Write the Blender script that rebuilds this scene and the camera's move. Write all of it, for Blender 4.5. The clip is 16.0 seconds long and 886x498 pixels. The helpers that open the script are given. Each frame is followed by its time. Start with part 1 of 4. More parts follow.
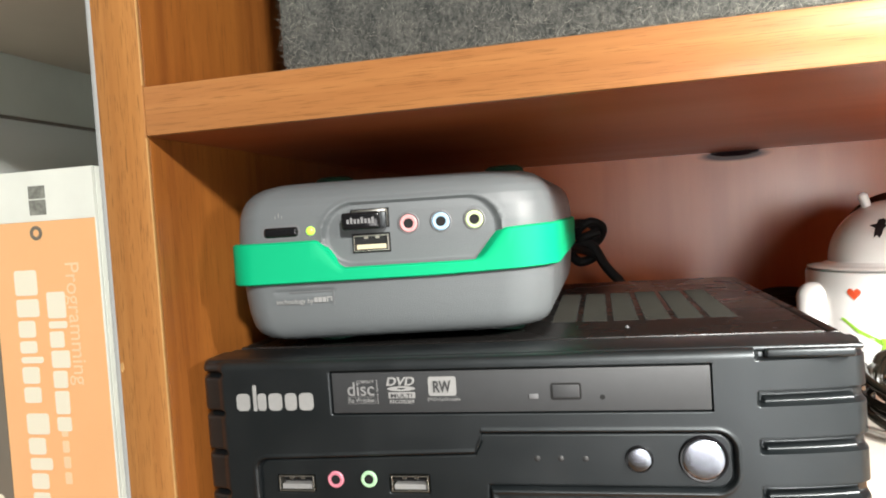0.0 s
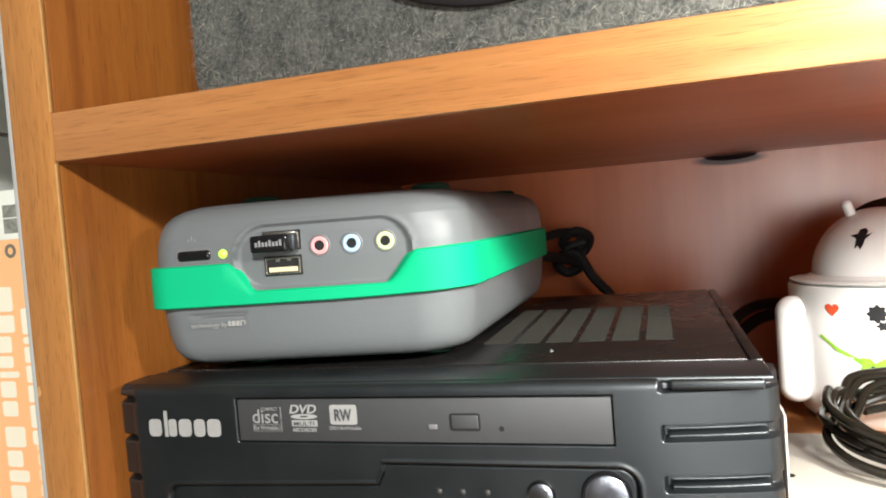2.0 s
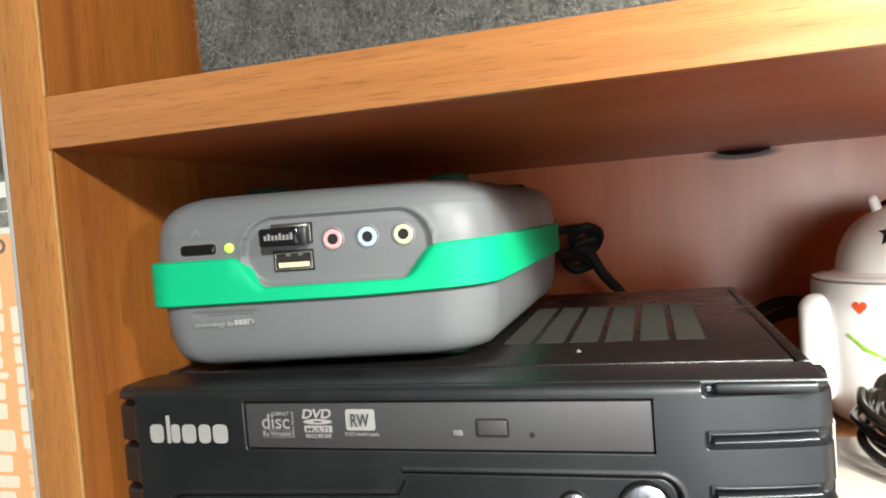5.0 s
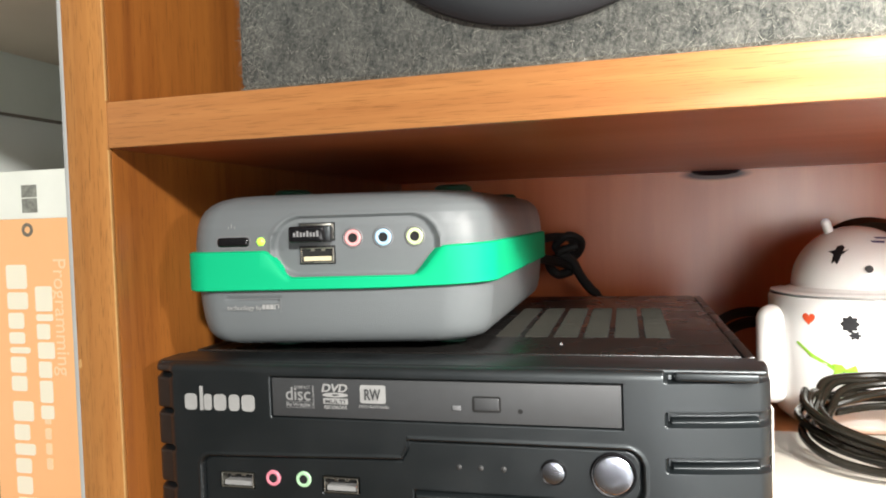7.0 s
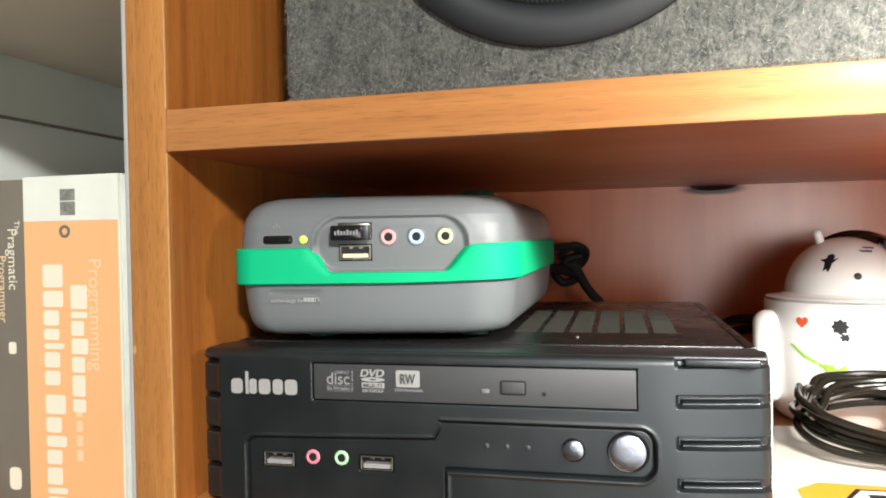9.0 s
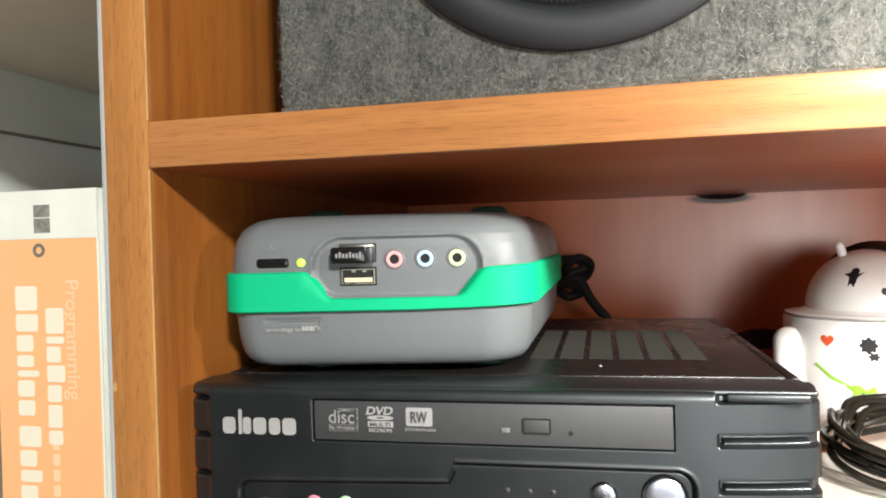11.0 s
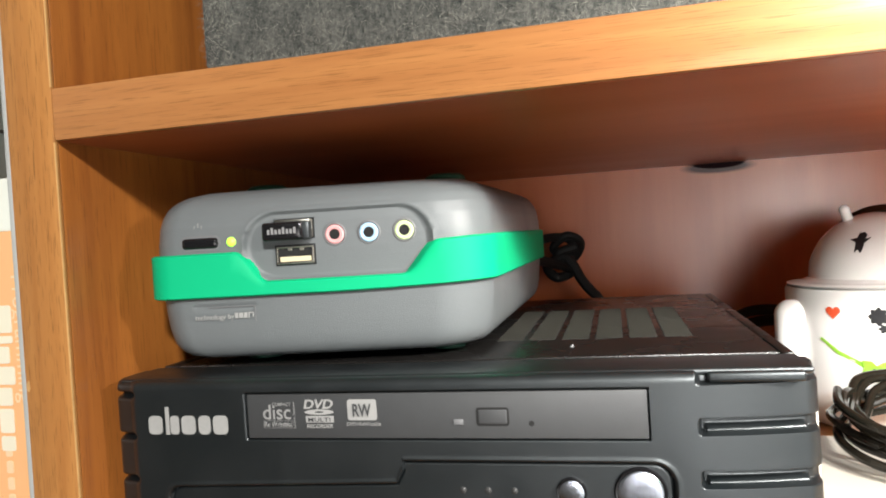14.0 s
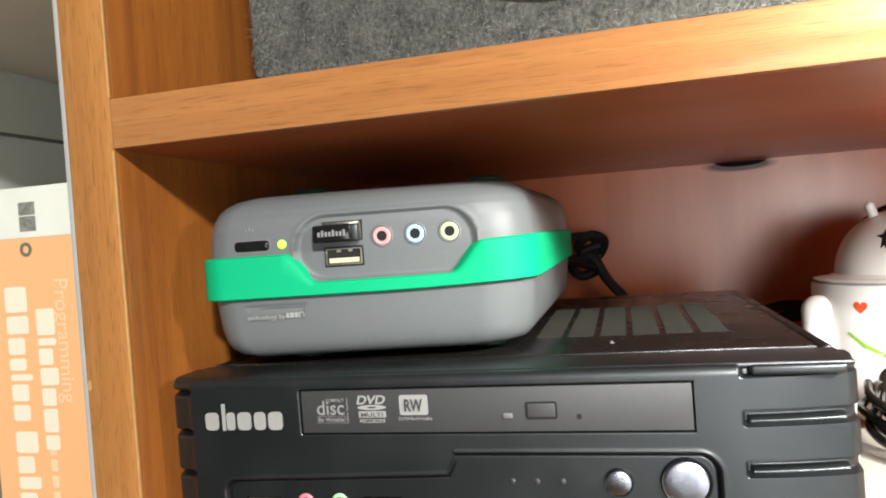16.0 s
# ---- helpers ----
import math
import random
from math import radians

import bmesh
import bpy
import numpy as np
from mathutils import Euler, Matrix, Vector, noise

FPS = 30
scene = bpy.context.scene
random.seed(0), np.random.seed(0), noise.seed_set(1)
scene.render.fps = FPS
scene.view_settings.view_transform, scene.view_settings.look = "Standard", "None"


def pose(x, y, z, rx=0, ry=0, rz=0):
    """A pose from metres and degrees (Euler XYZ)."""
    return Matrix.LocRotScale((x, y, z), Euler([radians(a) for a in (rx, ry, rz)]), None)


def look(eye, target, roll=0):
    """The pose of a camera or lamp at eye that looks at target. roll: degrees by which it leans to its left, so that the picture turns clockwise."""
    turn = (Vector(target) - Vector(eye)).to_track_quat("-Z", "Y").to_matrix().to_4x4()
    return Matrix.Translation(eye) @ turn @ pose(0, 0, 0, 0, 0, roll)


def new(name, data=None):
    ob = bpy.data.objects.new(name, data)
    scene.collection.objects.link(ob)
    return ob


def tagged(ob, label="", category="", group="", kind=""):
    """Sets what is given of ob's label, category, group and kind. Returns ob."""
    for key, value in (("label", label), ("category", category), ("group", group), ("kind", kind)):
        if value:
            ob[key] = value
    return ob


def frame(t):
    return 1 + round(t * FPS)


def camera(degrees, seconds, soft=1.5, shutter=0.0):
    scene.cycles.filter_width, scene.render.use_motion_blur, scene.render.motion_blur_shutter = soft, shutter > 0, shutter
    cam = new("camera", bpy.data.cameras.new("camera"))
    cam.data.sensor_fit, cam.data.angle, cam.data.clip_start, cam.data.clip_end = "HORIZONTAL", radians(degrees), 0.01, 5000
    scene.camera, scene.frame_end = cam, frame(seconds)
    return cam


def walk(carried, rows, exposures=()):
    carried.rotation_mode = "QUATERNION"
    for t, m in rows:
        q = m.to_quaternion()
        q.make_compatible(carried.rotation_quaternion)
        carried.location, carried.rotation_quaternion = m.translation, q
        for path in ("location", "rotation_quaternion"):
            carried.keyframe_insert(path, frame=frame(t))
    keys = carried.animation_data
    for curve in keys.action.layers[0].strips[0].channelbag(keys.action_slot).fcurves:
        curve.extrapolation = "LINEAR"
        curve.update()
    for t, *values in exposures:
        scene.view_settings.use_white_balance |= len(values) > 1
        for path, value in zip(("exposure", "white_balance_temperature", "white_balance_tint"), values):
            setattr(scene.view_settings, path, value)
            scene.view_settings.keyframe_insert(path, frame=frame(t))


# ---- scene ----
cam = camera(62.9, 16.0, soft=1.9)
PATH = [
    (0, (0.00958, 0.00717, 0.13358), (-0.4571, 1.95012, 0.0488), -3.7),
    (0.5, (0.02938, 0.01891, 0.13043), (-0.46702, 1.95391, 0.03362), -4.1),
    (1, (0.03941, 0.02069, 0.13435), (-0.55512, 1.9278, 0.03703), -3.6),
    (1.5, (0.05404, 0.02405, 0.13552), (-0.53578, 1.93327, 0.05202), -4.3),
    (2, (0.05904, 0.0303, 0.13776), (-0.5525, 1.93303, 0.06286), -4.4),
    (2.5, (0.05453, 0.03743, 0.13725), (-0.54311, 1.94458, 0.0623), -4.6),
    (3, (0.05555, 0.03956, 0.13996), (-0.51564, 1.95521, 0.07632), -4.6),
    (3.5, (0.05412, 0.04647, 0.13731), (-0.5122, 1.96288, 0.05577), -4.6),
    (4, (0.0501, 0.05085, 0.13637), (-0.52466, 1.9646, 0.05144), -4.6),
    (4.5, (0.04862, 0.04278, 0.13696), (-0.53943, 1.95252, 0.05286), -4.6),
    (5, (0.04379, 0.04216, 0.13645), (-0.54297, 1.95244, 0.05543), -4.3),
    (5.2, (0.04306, 0.0387, 0.13814), (-0.54974, 1.9477, 0.07285), -4.2),
    (7.3, (0.0453, -0.00701, 0.13896), (-0.48269, 1.92039, 0.05918), -1.6),
    (7.5, (0.04113, -0.0136, 0.14057), (-0.49241, 1.91316, 0.08655), -2.1),
    (8, (0.04737, -0.01916, 0.13524), (-0.43686, 1.92024, 0.07011), -1.2),
    (8.5, (0.0403, -0.02628, 0.13727), (-0.46671, 1.90821, 0.11089), -1.4),
    (9, (0.0365, -0.02803, 0.13164), (-0.47078, 1.90633, 0.10121), -1.0),
    (9.5, (0.02694, -0.02859, 0.1334), (-0.50284, 1.89985, 0.11173), -0.5),
    (9.7, (0.03128, -0.02977, 0.12958), (-0.46362, 1.90788, 0.10534), -1.2),
    (11.8, (0.01365, 0.01457, 0.14354), (-0.44956, 1.96017, 0.13334), -1.5),
    (12, (0.01686, 0.01688, 0.14158), (-0.47022, 1.95662, 0.15412), -1.6),
    (12.5, (0.02092, 0.0193, 0.13743), (-0.50223, 1.94947, 0.11054), -2.8),
    (13, (0.02095, 0.02607, 0.13039), (-0.4967, 1.95727, 0.08045), -3.0),
    (13.5, (0.03041, 0.02909, 0.1301), (-0.47027, 1.96486, 0.08417), -3.3),
    (14, (0.03478, 0.03229, 0.12978), (-0.46643, 1.96809, 0.09157), -3.5),
    (14.5, (0.03573, 0.03637, 0.13007), (-0.45427, 1.97488, 0.08432), -3.8),
    (15, (0.03356, 0.03348, 0.12708), (-0.4872, 1.96346, 0.06408), -4.4),
    (15.5, (0.03148, 0.02449, 0.13091), (-0.47699, 1.9583, 0.08798), -4.1),
    (16, (0.02418, 0.02043, 0.13104), (-0.49798, 1.9507, 0.09372), -4.1),
]
walk(cam, [(t, look(eye, target, roll)) for t, eye, target, roll in PATH])

# ---- world and light ----
world = bpy.data.worlds.new("world")
scene.world = world
world.use_nodes = True
world.node_tree.nodes["Background"].inputs["Color"].default_value = (0.75, 0.85, 1.0, 1)
world.node_tree.nodes["Background"].inputs["Strength"].default_value = 0.025


def shaded_lamp(name, eye, target, size, watts, colour, cone, blend):
    data = bpy.data.lights.new(name, "SPOT")
    data.shadow_soft_size, data.energy, data.color = size, watts, colour
    data.spot_size, data.spot_blend = radians(cone), blend
    ob = new(name, data)
    ob.matrix_world = look(eye, target)
    return ob


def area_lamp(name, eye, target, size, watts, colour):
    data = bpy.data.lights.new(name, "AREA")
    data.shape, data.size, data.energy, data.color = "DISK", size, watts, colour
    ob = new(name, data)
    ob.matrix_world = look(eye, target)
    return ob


shaded_lamp("desk_lamp_light", (0.258, 0.132, 0.222), (0.16, 0.29, 0.12), 0.022, 13.2, (1.0, 0.96, 0.90), 88, 0.7)
# Unseen fill at shelf height, added to lift the mug and right-hand back panel.
shaded_lamp("low_fill_light", (0.275, 0.035, 0.168), (0.21, 0.58, 0.13), 0.085, 3.6, (1.0, 0.965, 0.92), 76, 0.9)
area_lamp("room_lamp_light", (0.60, -1.0, 0.76), (0.0, 0.2, 0.15), 0.10, 34.5, (1.0, 0.98, 0.94))
# Unseen low fill from the front, added to brighten the back panel and case.
area_lamp("front_fill_light", (0.20, -0.60, 0.02), (0.12, 0.3, 0.08), 0.36, 2.2, (1.0, 0.96, 0.94))


# ---- materials ----
def material(name, colour, rough=0.5, metal=0.0, grain=0.0, scale=60.0, stretch=(1, 1, 1), second=None, bump=0.0,
             coat=0.0, bump_scale=None, wear=0.0, emit=None, spec=0.5):
    """A surface with variation at two scales: grain mixes to the second colour, wear changes the gloss."""
    m = bpy.data.materials.new(name)
    m.use_nodes = True
    nt = m.node_tree
    b = nt.nodes["Principled BSDF"]
    b.inputs["Roughness"].default_value, b.inputs["Metallic"].default_value = rough, metal
    b.inputs["Coat Weight"].default_value, b.inputs["Coat Roughness"].default_value = coat, 0.12
    b.inputs["Specular IOR Level"].default_value = spec
    b.inputs["Base Color"].default_value = (*colour, 1)
    tc = nt.nodes.new("ShaderNodeTexCoord")
    mp = nt.nodes.new("ShaderNodeMapping")
    mp.inputs["Scale"].default_value = stretch
    nt.links.new(tc.outputs["Object"], mp.inputs["Vector"])
    fine = nt.nodes.new("ShaderNodeTexNoise")
    fine.inputs["Scale"].default_value, fine.inputs["Detail"].default_value = scale, 5
    broad = nt.nodes.new("ShaderNodeTexNoise")
    broad.inputs["Scale"].default_value, broad.inputs["Detail"].default_value = scale / 7, 3
    for n in (fine, broad):
        nt.links.new(mp.outputs["Vector"], n.inputs["Vector"])
    if grain:
        add = nt.nodes.new("ShaderNodeMath")
        add.operation = "ADD"
        nt.links.new(fine.outputs["Fac"], add.inputs[0])
        nt.links.new(broad.outputs["Fac"], add.inputs[1])
        ramp = nt.nodes.new("ShaderNodeMapRange")
        ramp.inputs["From Min"].default_value, ramp.inputs["From Max"].default_value = 0.75, 1.3
        ramp.inputs["To Max"].default_value = grain
        nt.links.new(add.outputs[0], ramp.inputs["Value"])
        mix = nt.nodes.new("ShaderNodeMix")
        mix.data_type = "RGBA"
        mix.inputs["A"].default_value = (*colour, 1)
        mix.inputs["B"].default_value = (*(second or [c * 0.6 for c in colour]), 1)
        nt.links.new(ramp.outputs["Result"], mix.inputs["Factor"])
        nt.links.new(mix.outputs["Result"], b.inputs["Base Color"])
    if wear:
        gloss = nt.nodes.new("ShaderNodeMapRange")
        gloss.inputs["From Min"].default_value, gloss.inputs["From Max"].default_value = 0.3, 0.7
        gloss.inputs["To Min"].default_value, gloss.inputs["To Max"].default_value = max(0.02, rough - wear), min(1, rough + wear)
        nt.links.new(broad.outputs["Fac"], gloss.inputs["Value"])
        nt.links.new(gloss.outputs["Result"], b.inputs["Roughness"])
    if bump:
        bp = nt.nodes.new("ShaderNodeBump")
        bp.inputs["Strength"].default_value, bp.inputs["Distance"].default_value = bump, 0.0004
        src = fine
        if bump_scale:
            src = nt.nodes.new("ShaderNodeTexNoise")
            src.inputs["Scale"].default_value, src.inputs["Detail"].default_value = bump_scale, 3
            nt.links.new(tc.outputs["Object"], src.inputs["Vector"])
        nt.links.new(src.outputs["Fac"], bp.inputs["Height"])
        nt.links.new(bp.outputs["Normal"], b.inputs["Normal"])
    if emit:
        b.inputs["Emission Color"].default_value, b.inputs["Emission Strength"].default_value = (*emit[:3], 1), emit[3]
    return m


def wood(name, light, dark, stretch, rough, coat, pores=0.5, knot=None, haze=0.12, spec=0.5):
    """Varnished veneer: broad figure, long streaks and short dark pores along the grain."""
    m = material(name, light, rough, grain=0.75, scale=22, stretch=stretch, second=dark, coat=coat, wear=0.06, spec=spec)
    nt = m.node_tree
    b = nt.nodes["Principled BSDF"]
    b.inputs["Coat Roughness"].default_value = haze
    mp = next(n for n in nt.nodes if n.bl_idname == "ShaderNodeMapping")
    mix = next(n for n in nt.nodes if n.bl_idname == "ShaderNodeMix")
    pore = nt.nodes.new("ShaderNodeTexNoise")
    pore.inputs["Scale"].default_value, pore.inputs["Detail"].default_value = 240, 1
    nt.links.new(mp.outputs["Vector"], pore.inputs["Vector"])
    cut = nt.nodes.new("ShaderNodeMapRange")
    cut.inputs["From Min"].default_value, cut.inputs["From Max"].default_value = 0.60, 0.67
    cut.inputs["To Max"].default_value = pores
    nt.links.new(pore.outputs["Fac"], cut.inputs["Value"])
    mix2 = nt.nodes.new("ShaderNodeMix")
    mix2.data_type = "RGBA"
    mix2.inputs["B"].default_value = (*[c * 0.45 for c in dark], 1)
    nt.links.new(mix.outputs["Result"], mix2.inputs["A"])
    nt.links.new(cut.outputs["Result"], mix2.inputs["Factor"])
    nt.links.new(mix2.outputs["Result"], b.inputs["Base Color"])
    if knot:
        tc = next(n for n in nt.nodes if n.bl_idname == "ShaderNodeTexCoord")
        near = nt.nodes.new("ShaderNodeMapping")
        near.vector_type = "TEXTURE"
        near.inputs["Location"].default_value, near.inputs["Scale"].default_value = knot, (0.028, 0.02, 0.0050)
        nt.links.new(tc.outputs["Object"], near.inputs["Vector"])
        ball = nt.nodes.new("ShaderNodeTexGradient")
        ball.gradient_type = "SPHERICAL"
        nt.links.new(near.outputs["Vector"], ball.inputs["Vector"])
        stain = nt.nodes.new("ShaderNodeMix")
        stain.data_type = "RGBA"
        stain.inputs["B"].default_value = (0.045, 0.010, 0.006, 1)
        nt.links.new(mix2.outputs["Result"], stain.inputs["A"])
        strong = nt.nodes.new("ShaderNodeMath")
        strong.operation, strong.use_clamp = "MULTIPLY", True
        strong.inputs[1].default_value = 3.0
        nt.links.new(ball.outputs["Fac"], strong.inputs[0])
        nt.links.new(strong.outputs[0], stain.inputs["Factor"])
        dull = nt.nodes.new("ShaderNodeMapRange")
        dull.inputs["To Min"].default_value, dull.inputs["To Max"].default_value = coat, 0.05
        nt.links.new(strong.outputs[0], dull.inputs["Value"])
        nt.links.new(dull.outputs["Result"], b.inputs["Coat Weight"])
        nt.links.new(stain.outputs["Result"], b.inputs["Base Color"])
    bp = nt.nodes.new("ShaderNodeBump")
    bp.inputs["Strength"].default_value, bp.inputs["Distance"].default_value, bp.invert = 0.15, 0.0003, True
    nt.links.new(cut.outputs["Result"], bp.inputs["Height"])
    nt.links.new(bp.outputs["Normal"], b.inputs["Normal"])
    return m


def felt(name, light, dark):
    """Needled felt: fine pale and dark fibres lying in several directions over a soft mottling."""
    m = material(name, light, 0.95, spec=0.12)
    nt = m.node_tree
    tc = next(n for n in nt.nodes if n.bl_idname == "ShaderNodeTexCoord")
    total = None
    for turn, size in ((20, 420), (75, 350), (-40, 480), (-80, 310)):
        mp = nt.nodes.new("ShaderNodeMapping")
        mp.vector_type = "TEXTURE"
        mp.inputs["Rotation"].default_value = (0.3, radians(turn), 0.2)
        mp.inputs["Scale"].default_value = (2.0, 0.5, 0.5)
        nt.links.new(tc.outputs["Object"], mp.inputs["Vector"])
        n = nt.nodes.new("ShaderNodeTexNoise")
        n.inputs["Scale"].default_value, n.inputs["Detail"].default_value, n.inputs["Distortion"].default_value = size, 4, 0.9
        n.inputs["Roughness"].default_value = 0.7
        nt.links.new(mp.outputs["Vector"], n.inputs["Vector"])
        if total is None:
            total = n.outputs["Fac"]
        else:
            add = nt.nodes.new("ShaderNodeMath")
            add.operation = "ADD"
            nt.links.new(total, add.inputs[0])
            nt.links.new(n.outputs["Fac"], add.inputs[1])
            total = add.outputs[0]
    broad = nt.nodes.new("ShaderNodeTexNoise")
    broad.inputs["Scale"].default_value, broad.inputs["Detail"].default_value = 85, 3
    nt.links.new(tc.outputs["Object"], broad.inputs["Vector"])
    both = nt.nodes.new("ShaderNodeMath")
    both.operation = "MULTIPLY_ADD"
    both.inputs[1].default_value = 0.8
    nt.links.new(broad.outputs["Fac"], both.inputs[0])
    nt.links.new(total, both.inputs[2])
    ramp = nt.nodes.new("ShaderNodeMapRange")
    ramp.inputs["From Min"].default_value, ramp.inputs["From Max"].default_value = 1.95, 2.95
    nt.links.new(both.outputs[0], ramp.inputs["Value"])
    mix = nt.nodes.new("ShaderNodeMix")
    mix.data_type = "RGBA"
    mix.inputs["A"].default_value, mix.inputs["B"].default_value = (*dark, 1), (*light, 1)
    nt.links.new(ramp.outputs["Result"], mix.inputs["Factor"])
    b = nt.nodes["Principled BSDF"]
    nt.links.new(mix.outputs["Result"], b.inputs["Base Color"])
    bp = nt.nodes.new("ShaderNodeBump")
    bp.inputs["Strength"].default_value, bp.inputs["Distance"].default_value = 0.8, 0.0006
    nt.links.new(total, bp.inputs["Height"])
    nt.links.new(bp.outputs["Normal"], b.inputs["Normal"])
    return m


WOOD_X = wood("wood_along_x", (0.47, 0.205, 0.066), (0.33, 0.120, 0.036), (0.34, 17, 17), 0.34, 0.35, 0.52)
WOOD_Z = wood("wood_along_z", (0.44, 0.20, 0.056), (0.30, 0.113, 0.028), (12, 12, 0.5), 0.36, 0.25, 0.6)
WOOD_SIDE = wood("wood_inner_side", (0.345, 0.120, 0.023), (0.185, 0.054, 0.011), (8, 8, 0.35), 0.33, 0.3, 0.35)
WOOD_IN = wood("wood_red_inside", (0.50, 0.140, 0.050), (0.36, 0.088, 0.031), (3.0, 3.0, 0.25), 0.34, 0.6, 0.04, (0.100, 0.60, 0.1675), 0.24, 0.35)
WOOD_UNDER = wood("wood_red_underside", (0.42, 0.112, 0.038), (0.33, 0.080, 0.027), (0.6, 2.5, 2.5), 0.34, 0.14, 0.0, None, 0.2, 0.28)
WHITE_EDGE = material("white_laminate", (0.40, 0.41, 0.40), 0.4, grain=0.3, scale=40)
GREY_PANEL = material("grey_panel", (0.80, 0.85, 0.81), 0.5, grain=0.4, scale=12, second=(0.72, 0.77, 0.73))
TAUPE = material("grey_brown_board", (0.66, 0.58, 0.47), 0.5, grain=0.4, scale=12)
GREY_DARK = material("grey_board", (0.70, 0.76, 0.69), 0.6, grain=0.5, scale=12)
WALL = material("wall_paint", (0.42, 0.42, 0.40), 0.85, grain=0.3, scale=20, second=(0.37, 0.37, 0.35), bump=0.1)
BOUNCE_DESK = material("pale_bounce_desk", (0.84, 0.87, 0.90), 0.4, grain=0.2, scale=15)
FLOOR = material("floor_boards", (0.28, 0.18, 0.1), 0.5, grain=0.6, scale=12, stretch=(0.5, 6, 6))
BLACK_SATIN = material("black_satin_plastic", (0.0042, 0.0060, 0.0068), 0.38, spec=0.9, grain=0.4, scale=300, second=(0.008, 0.0083, 0.0087), bump=0.12, bump_scale=2600, wear=0.05)
BLACK_SATIN.node_tree.nodes["Principled BSDF"].inputs["Specular Tint"].default_value = (0.90, 0.97, 1.0, 1)
# Green rubber darkened in colour for the shade the feet stand in.
GREEN_SHADED = material("shaded_green_rubber", (0.0, 0.05, 0.028), 0.6, grain=0.3, scale=90)
BLACK_STEEL = material("black_painted_steel", (0.008, 0.0072, 0.0068), 0.27, spec=0.42, grain=0.15, scale=240, second=(0.018, 0.016, 0.015), bump=0.15, bump_scale=1800, wear=0.06)
BLACK_GLOSS = material("black_gloss_plastic", (0.008, 0.008, 0.009), 0.16, wear=0.05, scale=80)
BLACK_HOLE = material("black_cavity", (0.004, 0.004, 0.004), 0.8)
DRIVE_GREY = material("drive_grey_plastic", (0.046, 0.048, 0.050), 0.5, grain=0.3, scale=200, bump=0.1, bump_scale=2400)
PRINT = material("pale_grey_print", (0.31, 0.31, 0.30), 0.6, grain=0.2, scale=900)
PRINT_DIM = material("dim_grey_print", (0.25, 0.25, 0.245), 0.6, grain=0.25, scale=900)
DIM_MARK = material("faint_print", (0.20, 0.20, 0.20), 0.6)
SHELL = material("grey_shell_plastic", (0.128, 0.140, 0.144), 0.36, grain=0.25, scale=160, second=(0.121, 0.132, 0.136), bump=0.32, bump_scale=2400, wear=0.05, spec=0.38)
SHELL_DARK = material("grey_mark", (0.15, 0.152, 0.156), 0.5, grain=0.2, scale=200)
GREEN = material("green_rubber", (0.0, 0.385, 0.170), 0.62, spec=0.2, grain=0.3, scale=90, second=(0.0, 0.35, 0.155), bump=0.05, bump_scale=900)
STEEL = material("bare_steel", (0.62, 0.60, 0.54), 0.28, metal=1.0, wear=0.08, scale=300)
CHROME = material("chrome", (0.52, 0.56, 0.64), 0.23, metal=1.0, bump=0.16, bump_scale=2600, wear=0.1, scale=400)
WHITE_TONGUE = material("white_contact_plastic", (0.62, 0.55, 0.36), 0.5)
PINK = material("pink_plastic", (0.78, 0.36, 0.36), 0.4, grain=0.2, scale=300)
PINK_HOT = material("rose_plastic", (0.66, 0.22, 0.28), 0.4, grain=0.2, scale=300)
BLUE = material("pale_blue_plastic", (0.40, 0.62, 0.82), 0.4, grain=0.2, scale=300)
LIME = material("pale_green_plastic", (0.62, 0.74, 0.38), 0.4, grain=0.2, scale=300)
MINT = material("mint_plastic", (0.40, 0.66, 0.40), 0.4, grain=0.2, scale=300)
LED_ON = material("lit_green_led", (0.5, 0.8, 0.1), 0.3, emit=(0.42, 0.95, 0.04, 0.9))
LED_OFF = material("clear_led", (0.035, 0.035, 0.035), 0.4)
SLAT = material("pale_vent_metal", (0.034, 0.033, 0.027), 0.8, grain=0.8, scale=200, second=(0.026, 0.025, 0.02), spec=0.1)
FELT = felt("grey_felt", (0.180, 0.182, 0.162), (0.024, 0.029, 0.029))
FELT_WARM = felt("dusty_felt_fold", (0.190, 0.178, 0.148), (0.028, 0.026, 0.020))
FIBRE = material("loose_grey_fibre", (0.1, 0.1, 0.09), 0.9, spec=0.1)
hair_mix, hair = FIBRE.node_tree.nodes.new("ShaderNodeMix"), FIBRE.node_tree.nodes.new("ShaderNodeNewGeometry")
hair_mix.data_type = "RGBA"
hair_mix.inputs["A"].default_value, hair_mix.inputs["B"].default_value = (0.03, 0.032, 0.032, 1), (0.34, 0.335, 0.29, 1)
FIBRE.node_tree.links.new(hair.outputs["Random Per Island"], hair_mix.inputs["Factor"])
FIBRE.node_tree.links.new(hair_mix.outputs["Result"], FIBRE.node_tree.nodes["Principled BSDF"].inputs["Base Color"])
GAP = material("dark_gap", (0.016, 0.008, 0.009), 0.9, spec=0.05)
MARK_GREY = material("grey_cover_print", (0.30, 0.31, 0.27), 0.5, grain=0.8, scale=400, second=(0.08, 0.08, 0.07))
GLINT_CHIP = material("pale_glint_and_chip", (0.62, 0.36, 0.14), 0.5, grain=0.6, scale=200)
RUBBER = material("black_rubber", (0.012, 0.014, 0.0165), 0.55, grain=0.3, scale=120, wear=0.08)
MESH = material("dark_cone", (0.006, 0.006, 0.007), 0.6)
GLAZE = material("white_glazed_ceramic", (0.82, 0.82, 0.80), 0.14, grain=0.2, scale=30, second=(0.76, 0.76, 0.73), coat=0.4)
